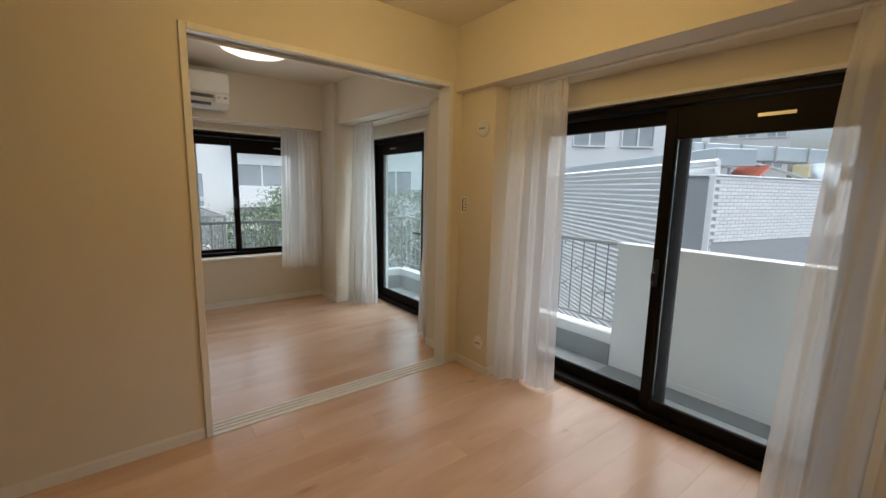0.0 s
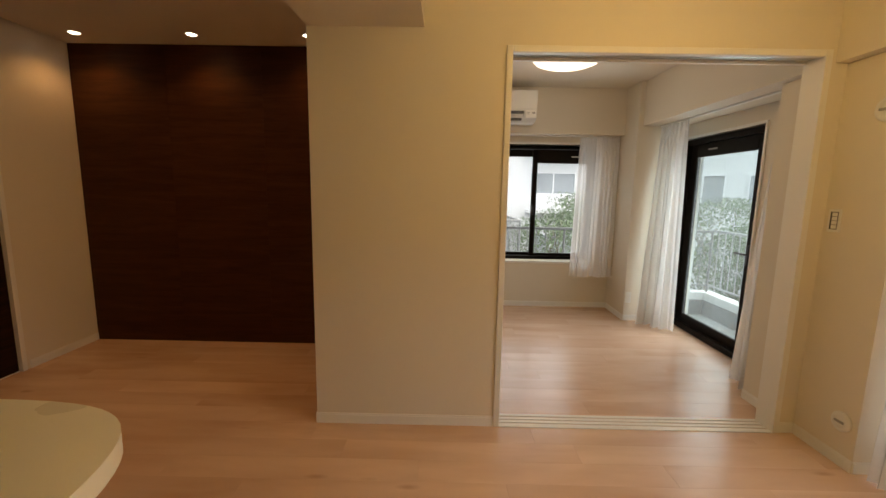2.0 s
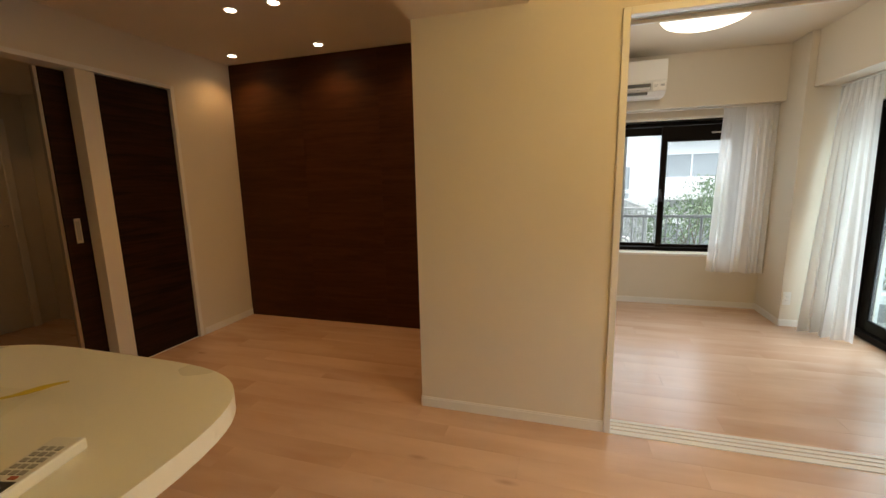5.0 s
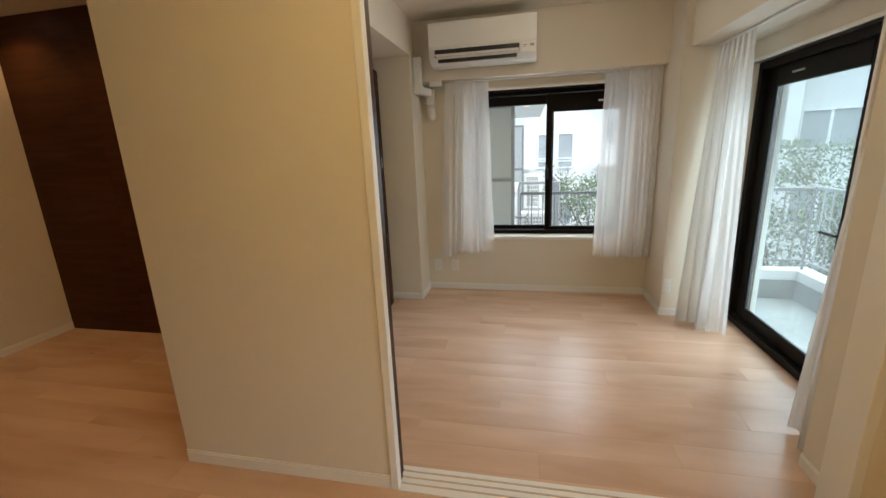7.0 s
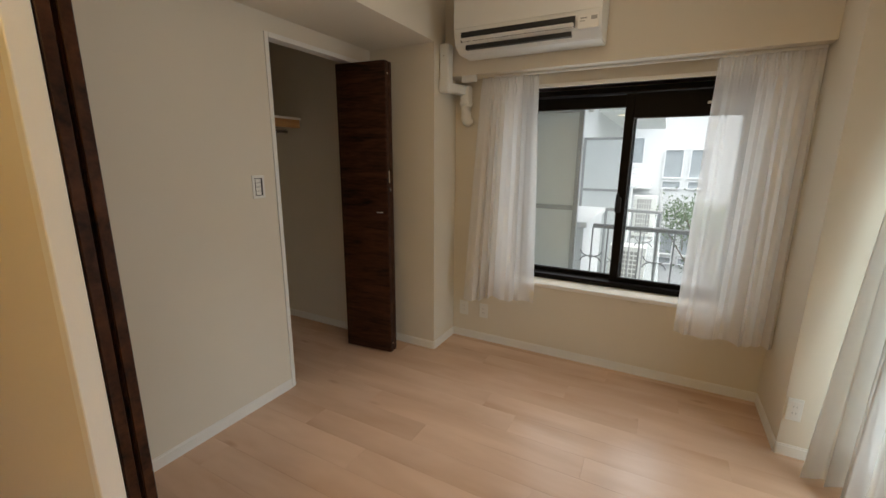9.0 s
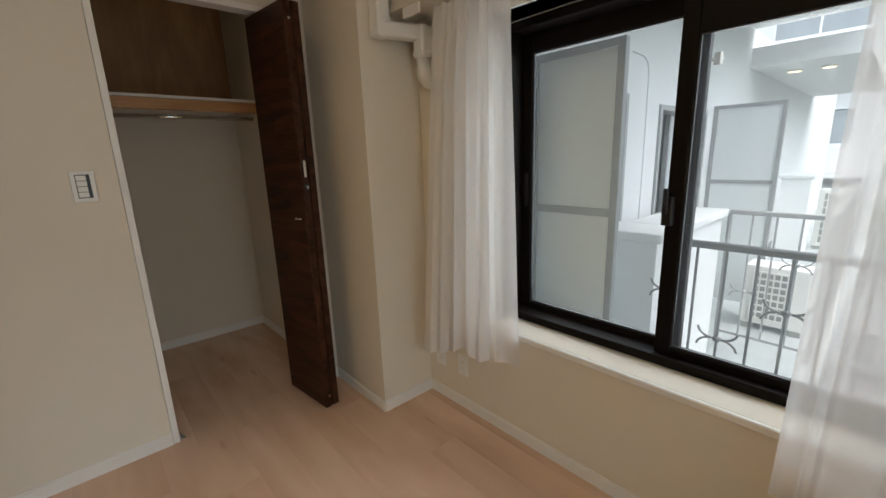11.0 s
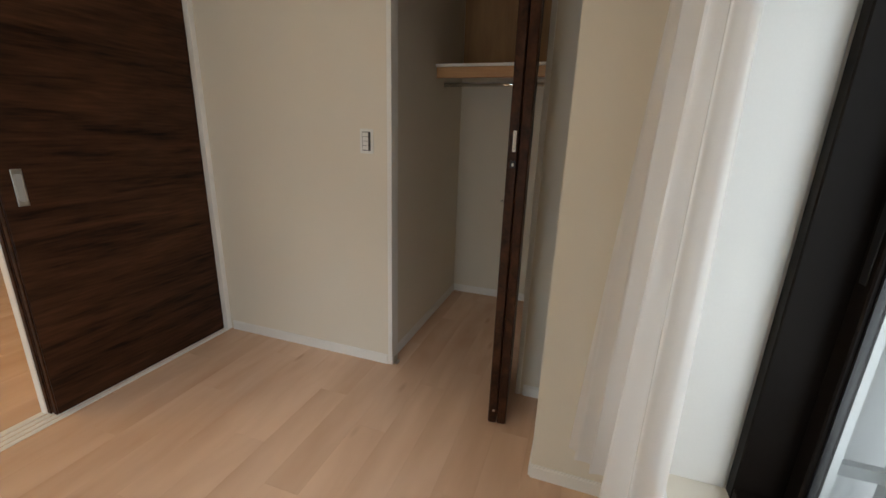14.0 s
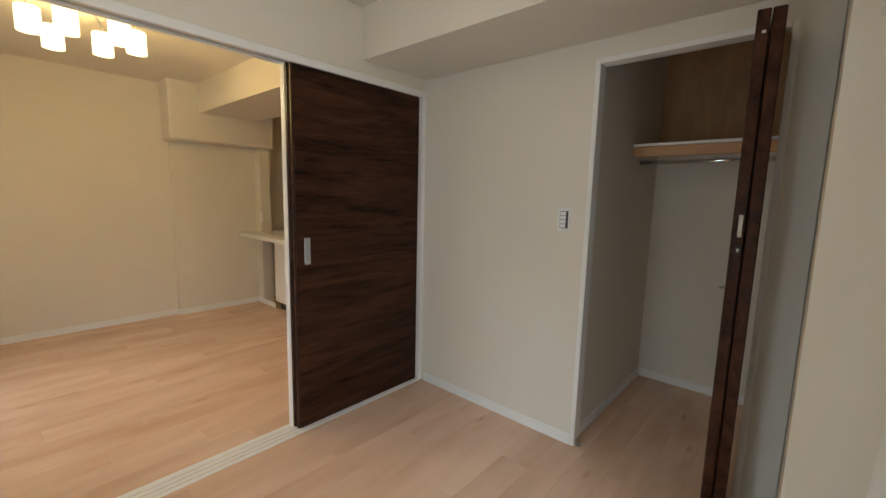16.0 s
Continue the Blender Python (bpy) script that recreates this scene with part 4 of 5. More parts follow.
lamp("ceiling_lamp_bulb", "POINT", Matrix.Translation((0.645, 1.235, H - 0.20)), 2.4, (1.0, 0.72, 0.40), 0.2)
dv = thing("wall_sensor", (-0.415, -2.62, 2.28), "small white oval sensor on the beam", "sensor")
boxes("cover", M_PLASTIC, ((-0.4145, -2.66, 2.235), (-0.395, -2.60, 2.325)), parent=dv, bevel=0.009, seg=3)


def counter():
    t = thing("kitchen_counter", (-1.35, -2.0, 0), "cream kitchen counter with a rounded end and sink", "counter")
    # outline with a superelliptic end
    cx, hw, y0, hh, n = -1.355, 0.53, -1.90, 0.53, 4.2
    pts = []
    for k in range(33):
        a = math.pi * k / 32
        c, s = math.cos(a), math.sin(a)
        pts.append((cx + hw * math.copysign(abs(c) ** (2 / n), c), y0 + hh * abs(s) ** (2 / n)))
    pts += [(-1.885, -2.98), (-1.19, -2.98), (-1.19, -2.39), (-1.05, -2.39), (-1.05, -2.74), (-0.825, -2.74)]
    hole = [(-1.70, -1.66), (-1.40, -1.63), (-1.30, -1.68), (-1.27, -1.78), (-1.27, -2.36), (-1.70, -2.36)]
    bm = bmesh.new()
    top = [bm.verts.new((x, y, 0.88)) for x, y in pts]
    hol = [bm.verts.new((x, y, 0.88)) for x, y in hole]
    bm.faces.new(top[16:34] + [hol[5], hol[0], hol[1]])
    bm.faces.new(top[33:] + top[:17] + hol[1:6])
    low = [bm.verts.new((x, y, 0.838)) for x, y in pts]
    for i in range(len(pts)):
        j = (i + 1) % len(pts)
        bm.faces.new((top[i], top[j], low[j], low[i]))
    bm.faces.new(low)
    deep = [bm.verts.new((cx0 + (x - cx0) * 0.9, cy0 + (y - cy0) * 0.93, 0.70)) for (x, y), cx0, cy0 in ((p, -1.49, -2.0) for p in hole)]
    for i in range(len(hole)):
        j = (i + 1) % len(hole)
        bm.faces.new((hol[i], hol[j], deep[j], deep[i]))
    bm.faces.new(deep)
    part("worktop", bm, M_COUNTER, t)
    b = boxes("base_cabinet", M_CABINET, ((-1.80, -2.37, 0.09), (-1.055, -1.56, 0.8375)), parent=t, bevel=0.003)
    boxes("side_panel", M_CABINET, ((-1.054, -2.36, 0.10), (-1.038, -2.05, 0.83)), ((-1.054, -2.046, 0.10), (-1.038, -1.565, 0.83)), parent=b, bevel=0.002)
    boxes("kick_board", M_BLACKP, ((-1.76, -2.34, 0.0), (-1.09, -1.60, 0.0898)), parent=t, label="dark recessed plinth")
    boxes("corner_strip", M_GREYP, ((-1.037, -1.595, 0.10), (-1.033, -1.583, 0.83)), parent=t)
    return t


counter()
cs = thing("protective_sheet", (-1.5, -1.7, 0.882), "clear plastic sheet held over the sink with yellow tape", "plastic sheet")
M_FILM = glass("clear_film", (0.985, 0.98, 0.96), 0.03)
bm = bmesh.new()
rows = []
for j in range(9):
    row = []
    for i in range(9):
        u, v = i / 8, j / 8
        x = -1.74 + 0.44 * u + 0.10 * v
        y = -1.58 - 0.26 * v + 0.01 * math.sin(7 * u)
        row.append(bm.verts.new((x, y, 0.8835 + 0.010 * math.sin(9 * u + 3 * v) * math.sin(5 * v) ** 2 + 0.006)))
    rows.append(row)
for r0, r1 in zip(rows, rows[1:]):
    for i in range(8):
        bm.faces.new((r0[i], r0[i + 1], r1[i + 1], r1[i]))
part("film", bm, M_FILM, cs, smooth=True)


def tape(a, b, w):
    a, b = Vector(a), Vector(b)
    d = b - a
    m = Matrix.Translation(((a + b) / 2).to_3d() + Vector((0, 0, 0.9005))) @ Matrix.Rotation(math.atan2(d.y, d.x), 4, "Z")
    bm = bmesh.new()
    n = 14
    vs = [[bm.verts.new((d.length * (i / n - 0.5), s * w / 2, 0.002 * math.sin(i * 1.3 + s))) for s in (-1, 1)] for i in range(n + 1)]
    for p0, p1 in zip(vs, vs[1:]):
        bm.faces.new((p0[0], p0[1], p1[1], p1[0]))
    bmesh.ops.transform(bm, matrix=m, verts=bm.verts)
    bmesh.ops.solidify(bm, geom=list(bm.faces), thickness=0.0008)
    part("tape_strip", bm, M_YELLOW, cs, "yellow tape")


tape((-1.77, -1.55), (-1.61, -1.80), 0.020)
tape((-1.265, -1.545), (-1.43, -1.81), 0.018)

dr = thing("dish_rack", (-1.4, -2.0, 0.881), "chrome wire dish rack over the sink", "dish rack")
bm = bmesh.new()
tube(bm, [(-1.235, -1.80, 0.884), (-1.232, -1.80, 0.915), (-1.236, -1.812, 0.925), (-1.26, -1.815, 0.925), (-1.42, -1.83, 0.925)], 0.0026, 8)
part("end_loop", bm, M_CHROME, dr, "", True)
bm = bmesh.new()
tube(bm, [(-1.236, -1.80, 0.905), (-1.236, -2.05, 0.905), (-1.24, -2.40, 0.905)], 0.0026, 8)
part("front_bar", bm, M_CHROME, dr, "", True)
for k in range(15):
    bm = bmesh.new()
    tube(bm, [(-1.236, -1.83 - 0.036 * k, 0.906), (-1.236, -1.83 - 0.036 * k, 0.8802)], 0.002, 6)
    part("leg", bm, M_CHROME, dr, "", True)
for y, x1 in ((-1.83, -1.75), (-1.87, -1.75)):
    bm = bmesh.new()
    tube(bm, [(-1.35, y, 0.925), (-1.345, y, 0.99), (-1.36, y, 1.0), (-1.42, y - 0.01, 1.0), (-1.62, y - 0.05, 1.0), (x1, y - 0.09, 1.0), (x1 - 0.01, y - 0.09, 0.93), (x1 - 0.01, y - 0.09, 0.8805)], 0.0026, 8)
    part("hoop", bm, M_CHROME, dr, "", True)
pn = thing("paper_note", (-1.55, -2.0, 0.89), "white paper note with blue handwriting by the sink", "paper")
boxes("sheet", M_WHITE, ((-1.66, -2.12, 0.9053), (-1.42, -1.86, 0.9063)), parent=pn)
rnd = random.Random(5)
M_INK = material("blue_ink", (0.03, 0.04, 0.16), 0.6)
for k in range(3):
    for i in range(7):
        x0, y0 = -1.63 + 0.06 * k + rnd.uniform(0, 0.01), -2.105 + 0.034 * i
        boxes("writing_bar", M_RED if k == 0 else M_INK, ((x0, y0, 0.9064), (x0 + rnd.uniform(0.005, 0.016), y0 + rnd.uniform(0.012, 0.026), 0.9067)), parent=pn)

rm = thing("remote_control", (-1.005, -1.76, 0.8805), "white remote control with a dark display and grey keys", "remote control")
mr = Matrix.Translation((-1.005, -1.762, 0.8805)) @ Matrix.Rotation(radians(14), 4, "Z")


def rbit(nm, lo, hi, mat, parent=rm, bevel=0.0):
    bm = bmesh.new()
    box(bm, lo, hi, bevel, 2 if bevel else 1)
    bmesh.ops.transform(bm, matrix=mr, verts=bm.verts)
    return part(nm, bm, mat, parent)


rbit("case", (-0.028, -0.078, 0), (0.028, 0.078, 0.022), M_PLASTIC, bevel=0.004)
sc = rbit("display", (-0.024, -0.074, 0.022), (0.024, -0.030, 0.0228), M_BLACKP)
rbit("screen", (-0.015, -0.066, 0.0228), (0.015, -0.042, 0.0232), M_GREYP, sc)
for i in range(3):
    for j in range(5):
        rbit("key", (-0.020 + i * 0.014, -0.016 + j * 0.014, 0.022), (-0.010 + i * 0.014, -0.007 + j * 0.014, 0.0235), M_GREYP, bevel=0.0005)
rbit("stop_key", (0.004, -0.026, 0.022), (0.016, -0.019, 0.0235), M_RED, bevel=0.0005)

# ---- outside ----
ZB = -0.34        # balcony floor
structure(boxes("balcony_floor", M_CONCRETE, ((XO, -4.0, ZB - 0.15), (3.60, 3.60, ZB)), ((0.02, YNO, ZB - 0.15), (XO, 3.60, ZB))), "pale coated balcony floor", "balcony floor")
structure(boxes("balcony_ceiling", M_OUTWALL, ((XO, -4.0, 2.62), (3.60, 3.60, 2.80)), ((-1.2, YNO, 2.62), (XO, 3.60, 2.80))), "white balcony slab overhead", "balcony slab")
structure(boxes("facade", M_OUTWALL, ((XO, -4.0, ZB), (XO + 0.02, LY0, 2.62)), ((XO, LY1, ZB), (XO + 0.02, GY0, 2.62)), ((XO, GY1, ZB), (XO + 0.02, YNO + 0.02, 2.62)),
    ((XO, LY0, LZ), (XO + 0.02, LY1, 2.62)), ((XO, GY0, GZ), (XO + 0.02, GY1, 2.62)), ((XO, LY0, ZB), (XO + 0.02, LY1, -0.01)), ((XO, GY0, ZB), (XO + 0.02, GY1, -0.01)),
    ((-1.2, YNO, ZB), (WX0, YNO + 0.02, 2.62)), ((WX1, YNO, ZB), (XO, YNO + 0.02, 2.62)), ((WX0, YNO, ZB), (WX1, YNO + 0.02, WZ0)), ((WX0, YNO, WZ1), (WX1, YNO + 0.02, 2.62))), "white rendered outer wall", "facade")
structure(boxes("balcony_wall", M_OUTWALL, ((3.35, -4.0, ZB), (3.49, -0.37, 0.835)), ((3.335, -4.0, 0.835), (3.505, -0.365, 0.86)), ((3.345, -4.0, ZB), (3.35, -0.37, ZB + 0.06))), "pale solid balcony wall with a thin coping", "balcony wall")
structure(boxes("balcony_kerb", M_OUTWALL, ((3.35, -0.368, ZB), (3.52, 3.60, -0.03)), ((0.45, 3.44, ZB), (3.35, 3.60, -0.03))), "raised white balcony kerb", "kerb")

structure(boxes("balcony_gutter", M_GUTTER, ((3.13, -4.0, ZB), (3.344, -0.37, ZB + 0.005)), ((3.335, -0.366, ZB), (3.3495, 3.42, -0.13)), ((0.50, 3.425, ZB), (3.334, 3.4395, -0.13))), "dark grey gutter strip and riser of the balcony", "gutter")


def railing(p0, p1, z0, z1, mat, label, spacing, knots, top=0.022):
    p0, p1 = Vector(p0), Vector(p1)
    t = thing("railing", (p0.x, p0.y, z0), label, "railing")
    d = p1 - p0
    n = max(2, round(d.length / spacing))
    ang = math.atan2(d.y, d.x)
    bm = bmesh.new()
    box(bm, (0, -0.022, z1 - top * 1.6), (d.length, 0.022, z1), 0.006)
    bmesh.ops.transform(bm, matrix=Matrix.Translation((p0.x, p0.y, 0)) @ Matrix.Rotation(ang, 4, "Z"), verts=bm.verts)
    part("handrail", bm, mat, t)
    bm = bmesh.new()
    box(bm, (0, -0.010, z0 + 0.09), (d.length, 0.010, z0 + 0.11))
    bmesh.ops.transform(bm, matrix=Matrix.Translation((p0.x, p0.y, 0)) @ Matrix.Rotation(ang, 4, "Z"), verts=bm.verts)
    part("lower_rail", bm, mat, t)
    for i in range(n + 1):
        q = p0 + d * (i / n)
        thick = i % 8 == 0
        bm = bmesh.new()
        r = 0.016 if thick else 0.007
        rod(bm, (q.x, q.y, z0 - 0.005 if thick else z0 + 0.1), (q.x, q.y, z1 - top * 1.5), r, 8)
        if knots and i % 2 == 1:
            zc = z0 + (z1 - z0) * (0.42 if i % 4 == 1 else 0.66)
            bmesh.ops.create_icosphere(bm, subdivisions=1, radius=0.022, matrix=Matrix.Translation((q.x, q.y, zc)))
            for s in (-1, 1):
                for w in (-1, 1):
                    pts = []
                    for k in range(6):
                        a = k / 5 * 1.5
                        u = s * (0.02 + 0.07 * math.sin(a))
                        pts.append((q.x + d.normalized().x * u, q.y + d.normalized().y * u, zc + w * (0.055 * (1 - math.cos(a)))))
                    tube(bm, pts, 0.006, 5)
        part("baluster", bm, mat, t)
    return t


railing((3.43, -0.36), (3.43, 3.50), -0.03, 0.86, M_GREYRAIL, "grey metal balcony railing with small curled ornaments", 0.135, True)
railing((3.42, 3.50), (0.46, 3.50), -0.03, 0.85, M_RAIL, "dark grey metal railing with curled ornaments", 0.13, True)

# neighbour's balcony wing
pp = thing("partition_panel", (0.18, 2.94, ZB), "grey-white balcony partition panel in a metal frame", "partition")
for z0, z1 in ((-0.30, 1.025), (1.06, 1.745)):
    boxes("board", M_PANEL, ((-0.02, 2.935, z0), (0.375, 2.947, z1)), parent=pp)
boxes("frame_bar", M_GREYRAIL, ((-0.05, 2.922, ZB), (-0.02, 2.958, 1.78)), parent=pp, bevel=0.002)
boxes("frame_bar", M_GREYRAIL, ((0.375, 2.922, ZB), (0.41, 2.958, 1.78)), parent=pp, bevel=0.002)
boxes("frame_bar", M_GREYRAIL, ((-0.02, 2.922, 1.745), (0.375, 2.958, 1.78)), parent=pp, bevel=0.002)
boxes("frame_bar", M_GREYRAIL, ((-0.02, 2.922, 1.025), (0.375, 2.958, 1.06)), parent=pp, bevel=0.002)
for z in (0.62, 1.42):
    boxes("bracket", M_GREYRAIL, ((-0.045, 2.82, z), (-0.025, 2.9215, z + 0.03)), parent=pp)
structure(boxes("neighbour_floor", M_CONCRETE, ((-1.3, 3.60, ZB - 0.15), (1.05, 16.0, ZB)), ((-1.3, YNO + 0.02, ZB - 0.15), (0.0, 3.60, ZB))), "pale neighbouring balcony floor", "balcony floor")
structure(boxes("neighbour_slab", M_OUTWALL, ((-1.3, 3.60, 2.62), (0.92, 7.3, 2.80)), ((-1.3, 7.3, 2.2), (0.88, 12.2, 2.42))), "white slabs over the neighbouring balconies", "balcony slab")
for x in (0.18, 0.50):
    sl = thing("soffit_light", (x, 8.0, 2.2), "small lit round light under the neighbouring slab", "soffit light", "soffit lights")
    part("rim", lathe(bmesh.new(), [(0.075, -0.0005), (0.078, -0.012), (0.066, -0.014)], (x, 8.0, 2.2), 20), M_PLASTIC, sl)
    part("lens", lathe(bmesh.new(), [(0.064, -0.0145), (0.055, -0.022), (0.004, -0.026)], (x, 8.0, 2.2), 20), M_SHADE, sl)
nb = thing("neighbour_wing", (-0.3, 8, ZB), "white rendered neighbouring wing with balcony doors", "building")
DOORS = ((3.62, 4.12), (4.70, 5.85))
boxes("wall", M_OUTWALL, ((-0.5, 2.85, ZB), (-0.12, 3.62, 2.62)), ((-0.5, 4.12, ZB), (-0.12, 4.70, 2.62)), ((-0.5, 5.85, ZB), (-0.12, 16.0, 2.62)),
      ((-0.5, 3.62, 1.70), (-0.12, 4.12, 2.62)), ((-0.5, 4.70, 1.66), (-0.12, 5.85, 2.62)), ((-0.5, 3.62, ZB), (-0.4, 5.85, 1.7)), parent=nb)
for y0, y1 in DOORS:
    top = 1.70 if y0 < 4 else 1.66
    mid = (y0 + y1) / 2
    # the open half is a dark sheet with the room's shade painted in
    dn = boxes("balcony_door", M_DARKROOM, ((-0.32, y0 + 0.04, ZB + 0.05), (-0.30, mid, top - 0.04)), parent=nb, label="near-black sheet painted as the unlit room behind an open door half")
    boxes("pane", M_FROST, ((-0.26, mid + 0.03, ZB + 0.05), (-0.25, y1 - 0.08, top - 0.05)), parent=dn, label="pale frosted pane")
    boxes("frame", M_GREYRAIL, ((-0.30, y0, ZB), (-0.10, y0 + 0.04, top)), ((-0.30, y1 - 0.04, ZB), (-0.10, y1, top)), ((-0.30, y0 + 0.04, top - 0.04), (-0.10, y1 - 0.04, top)),
          ((-0.275, mid, ZB), (-0.235, mid + 0.03, top - 0.04)), ((-0.275, y1 - 0.08, ZB), (-0.235, y1 - 0.04, top - 0.04)), parent=dn)
bm = bmesh.new()
tube(bm, [(-0.116, 4.16, 1.98), (-0.116, 4.34, 1.975), (-0.116, 4.42, 1.94), (-0.116, 4.45, 1.86), (-0.116, 4.46, 1.2), (-0.116, 4.45, 0.3), (-0.116, 4.45, ZB)], 0.0045, 6)
part("cable", bm, M_PANEL, nb, "", True)
pb = boxes("pole_bracket", M_NICKEL, ((-0.119, 5.38, 1.98), (-0.09, 5.50, 2.12)), ((-0.09, 5.41, 2.03), (0.10, 5.44, 2.06)), parent=nb, bevel=0.006)
bm = bmesh.new()
rod(bm, (0.06, 5.425, 2.0), (0.06, 5.425, 2.10), 0.035, 12)
part("pole_ring", bm, M_NICKEL, pb)
lw = thing("low_wall", (0.2, 3.6, ZB), "white rendered low balcony wall with a coping", "wall")
boxes("body", M_OUTWALL, ((-0.118, 3.53, ZB), (0.375, 3.80, 0.80)), ((0.10, 3.80, ZB), (0.375, 4.78, 0.80)), parent=lw)
boxes("coping", M_OUTWALL, ((-0.118, 3.50, 0.80), (0.405, 3.83, 0.855)), ((0.07, 3.83, 0.80), (0.405, 4.81, 0.855)), parent=lw, bevel=0.006)
railing((0.41, 4.85), (0.985, 4.83), ZB + 0.1, 0.85, M_GREYRAIL, "grey metal railing of the neighbouring balcony", 0.14, True)
railing((0.985, 4.86), (0.95, 9.0), ZB + 0.1, 0.85, M_GREYRAIL, "grey metal railing of the neighbouring balcony", 0.16, True)
lw2 = thing("low_wall", (0.25, 9.0, ZB), "white rendered low balcony wall with a coping", "wall")
boxes("body", M_OUTWALL, ((0.06, 9.03, ZB), (0.40, 9.6, 0.82)), parent=lw2)
boxes("coping", M_OUTWALL, ((0.03, 9.0, 0.82), (0.43, 9.63, 0.87)), parent=lw2, bevel=0.006)
p2 = thing("partition_panel", (0.2, 6.1, ZB), "grey-white balcony partition panel in a metal frame", "partition")
for z0, z1 in ((-0.28, 0.95), (0.985, 1.68)):
    boxes("board", M_PANEL, ((-0.08, 6.10, z0), (0.43, 6.115, z1)), parent=p2)
boxes("frame_bar", M_GREYRAIL, ((-0.119, 6.09, ZB), (-0.08, 6.125, 1.715)), parent=p2)
boxes("frame_bar", M_GREYRAIL, ((0.43, 6.09, ZB), (0.465, 6.125, 1.715)), parent=p2)
boxes("frame_bar", M_GREYRAIL, ((-0.08, 6.09, 1.68), (0.43, 6.125, 1.715)), parent=p2)
boxes("frame_bar", M_GREYRAIL, ((-0.08, 6.09, 0.95), (0.43, 6.125, 0.985)), parent=p2)


def outdoor_unit(x, y, z, w, h):
    t = thing("outdoor_unit", (x, y, z), "white outdoor air-conditioner unit with a grille", "outdoor unit")
    boxes("casing", M_PLASTIC, ((x - w / 2, y, z + 0.05), (x + w / 2, y + 0.28, z + h)), parent=t, bevel=0.012, seg=2)
    x0, x1, z0, z1 = x - w * 0.36, x + w * 0.30, z + 0.10, z + h - 0.05
    boxes("fan_hole", M_GREYP, ((x0, y - 0.002, z0), (x1, y - 0.0005, z1)), parent=t)
    for k in range(8):
        zz = z0 + (z1 - z0 - 0.012) * k / 7
        boxes("grille_bar", M_PLASTIC, ((x0, y - 0.012, zz), (x1, y - 0.004, zz + 0.016)), parent=t)
    for k in range(7):
        xx = x0 + (x1 - x0 - 0.01) * k / 6
        boxes("grille_bar", M_PLASTIC, ((xx, y - 0.018, z0), (xx + 0.012, y - 0.012, z1)), parent=t)
    for s in (-0.38, 0.38):
        boxes("foot", M_GREYP, ((x + s * w - 0.04, y, z), (x + s * w + 0.04, y + 0.28, z + 0.0495)), parent=t)


outdoor_unit(0.64, 5.6, ZB, 0.46, 0.60)
outdoor_unit(0.66, 9.8, ZB, 0.46, 0.95)


# buildings across the street
def oriented(bm, o, ang):
    bmesh.ops.transform(bm, matrix=Matrix.Translation(o) @ Matrix.Rotation(ang, 4, "Z"), verts=bm.verts)
    return bm


def louvre_building():
    o, b = Vector((7.76, 0.43, 0)), Vector((13.4, 8.8, 0))
    d = b - o
    ang, n = math.atan2(d.y, d.x), d.length
    t = thing("louvre_building", (7.76, 0.43, -6), "white building clad in horizontal louvres", "building")
    bm = bmesh.new()
    box(bm, (0.5, -0.4, -6), (n, -0.10, 1.86))
    part("wall", oriented(bm, o, ang), M_JOINT, t)
    for k in range(40):
        z = -3.05 + k * 0.126
        bm = bmesh.new()
        box(bm, (-0.05, -0.05, -0.048), (n, 0.04, 0.048), 0.004)
        bmesh.ops.transform(bm, matrix=Matrix.Translation((0, -0.02, z)) @ Matrix.Rotation(radians(-28), 4, "X"), verts=bm.verts)
        part("slat", oriented(bm, o, ang), M_SLAT, t)
    for k in range(5):
        bm = bmesh.new()
        box(bm, (k * n / 4 - 0.03, -0.1, -6), (k * n / 4 + 0.03, -0.055, 1.88))
        part("mullion", oriented(bm, o, ang), M_SLAT, t)
    bm = bmesh.new()
    box(bm, (0.5, -1.2, 1.861), (n * 0.85, -0.4, 2.17), 0.01)
    part("roof_duct", oriented(bm, o, ang), M_DUCT, t, "galvanised roof duct")


louvre_building()


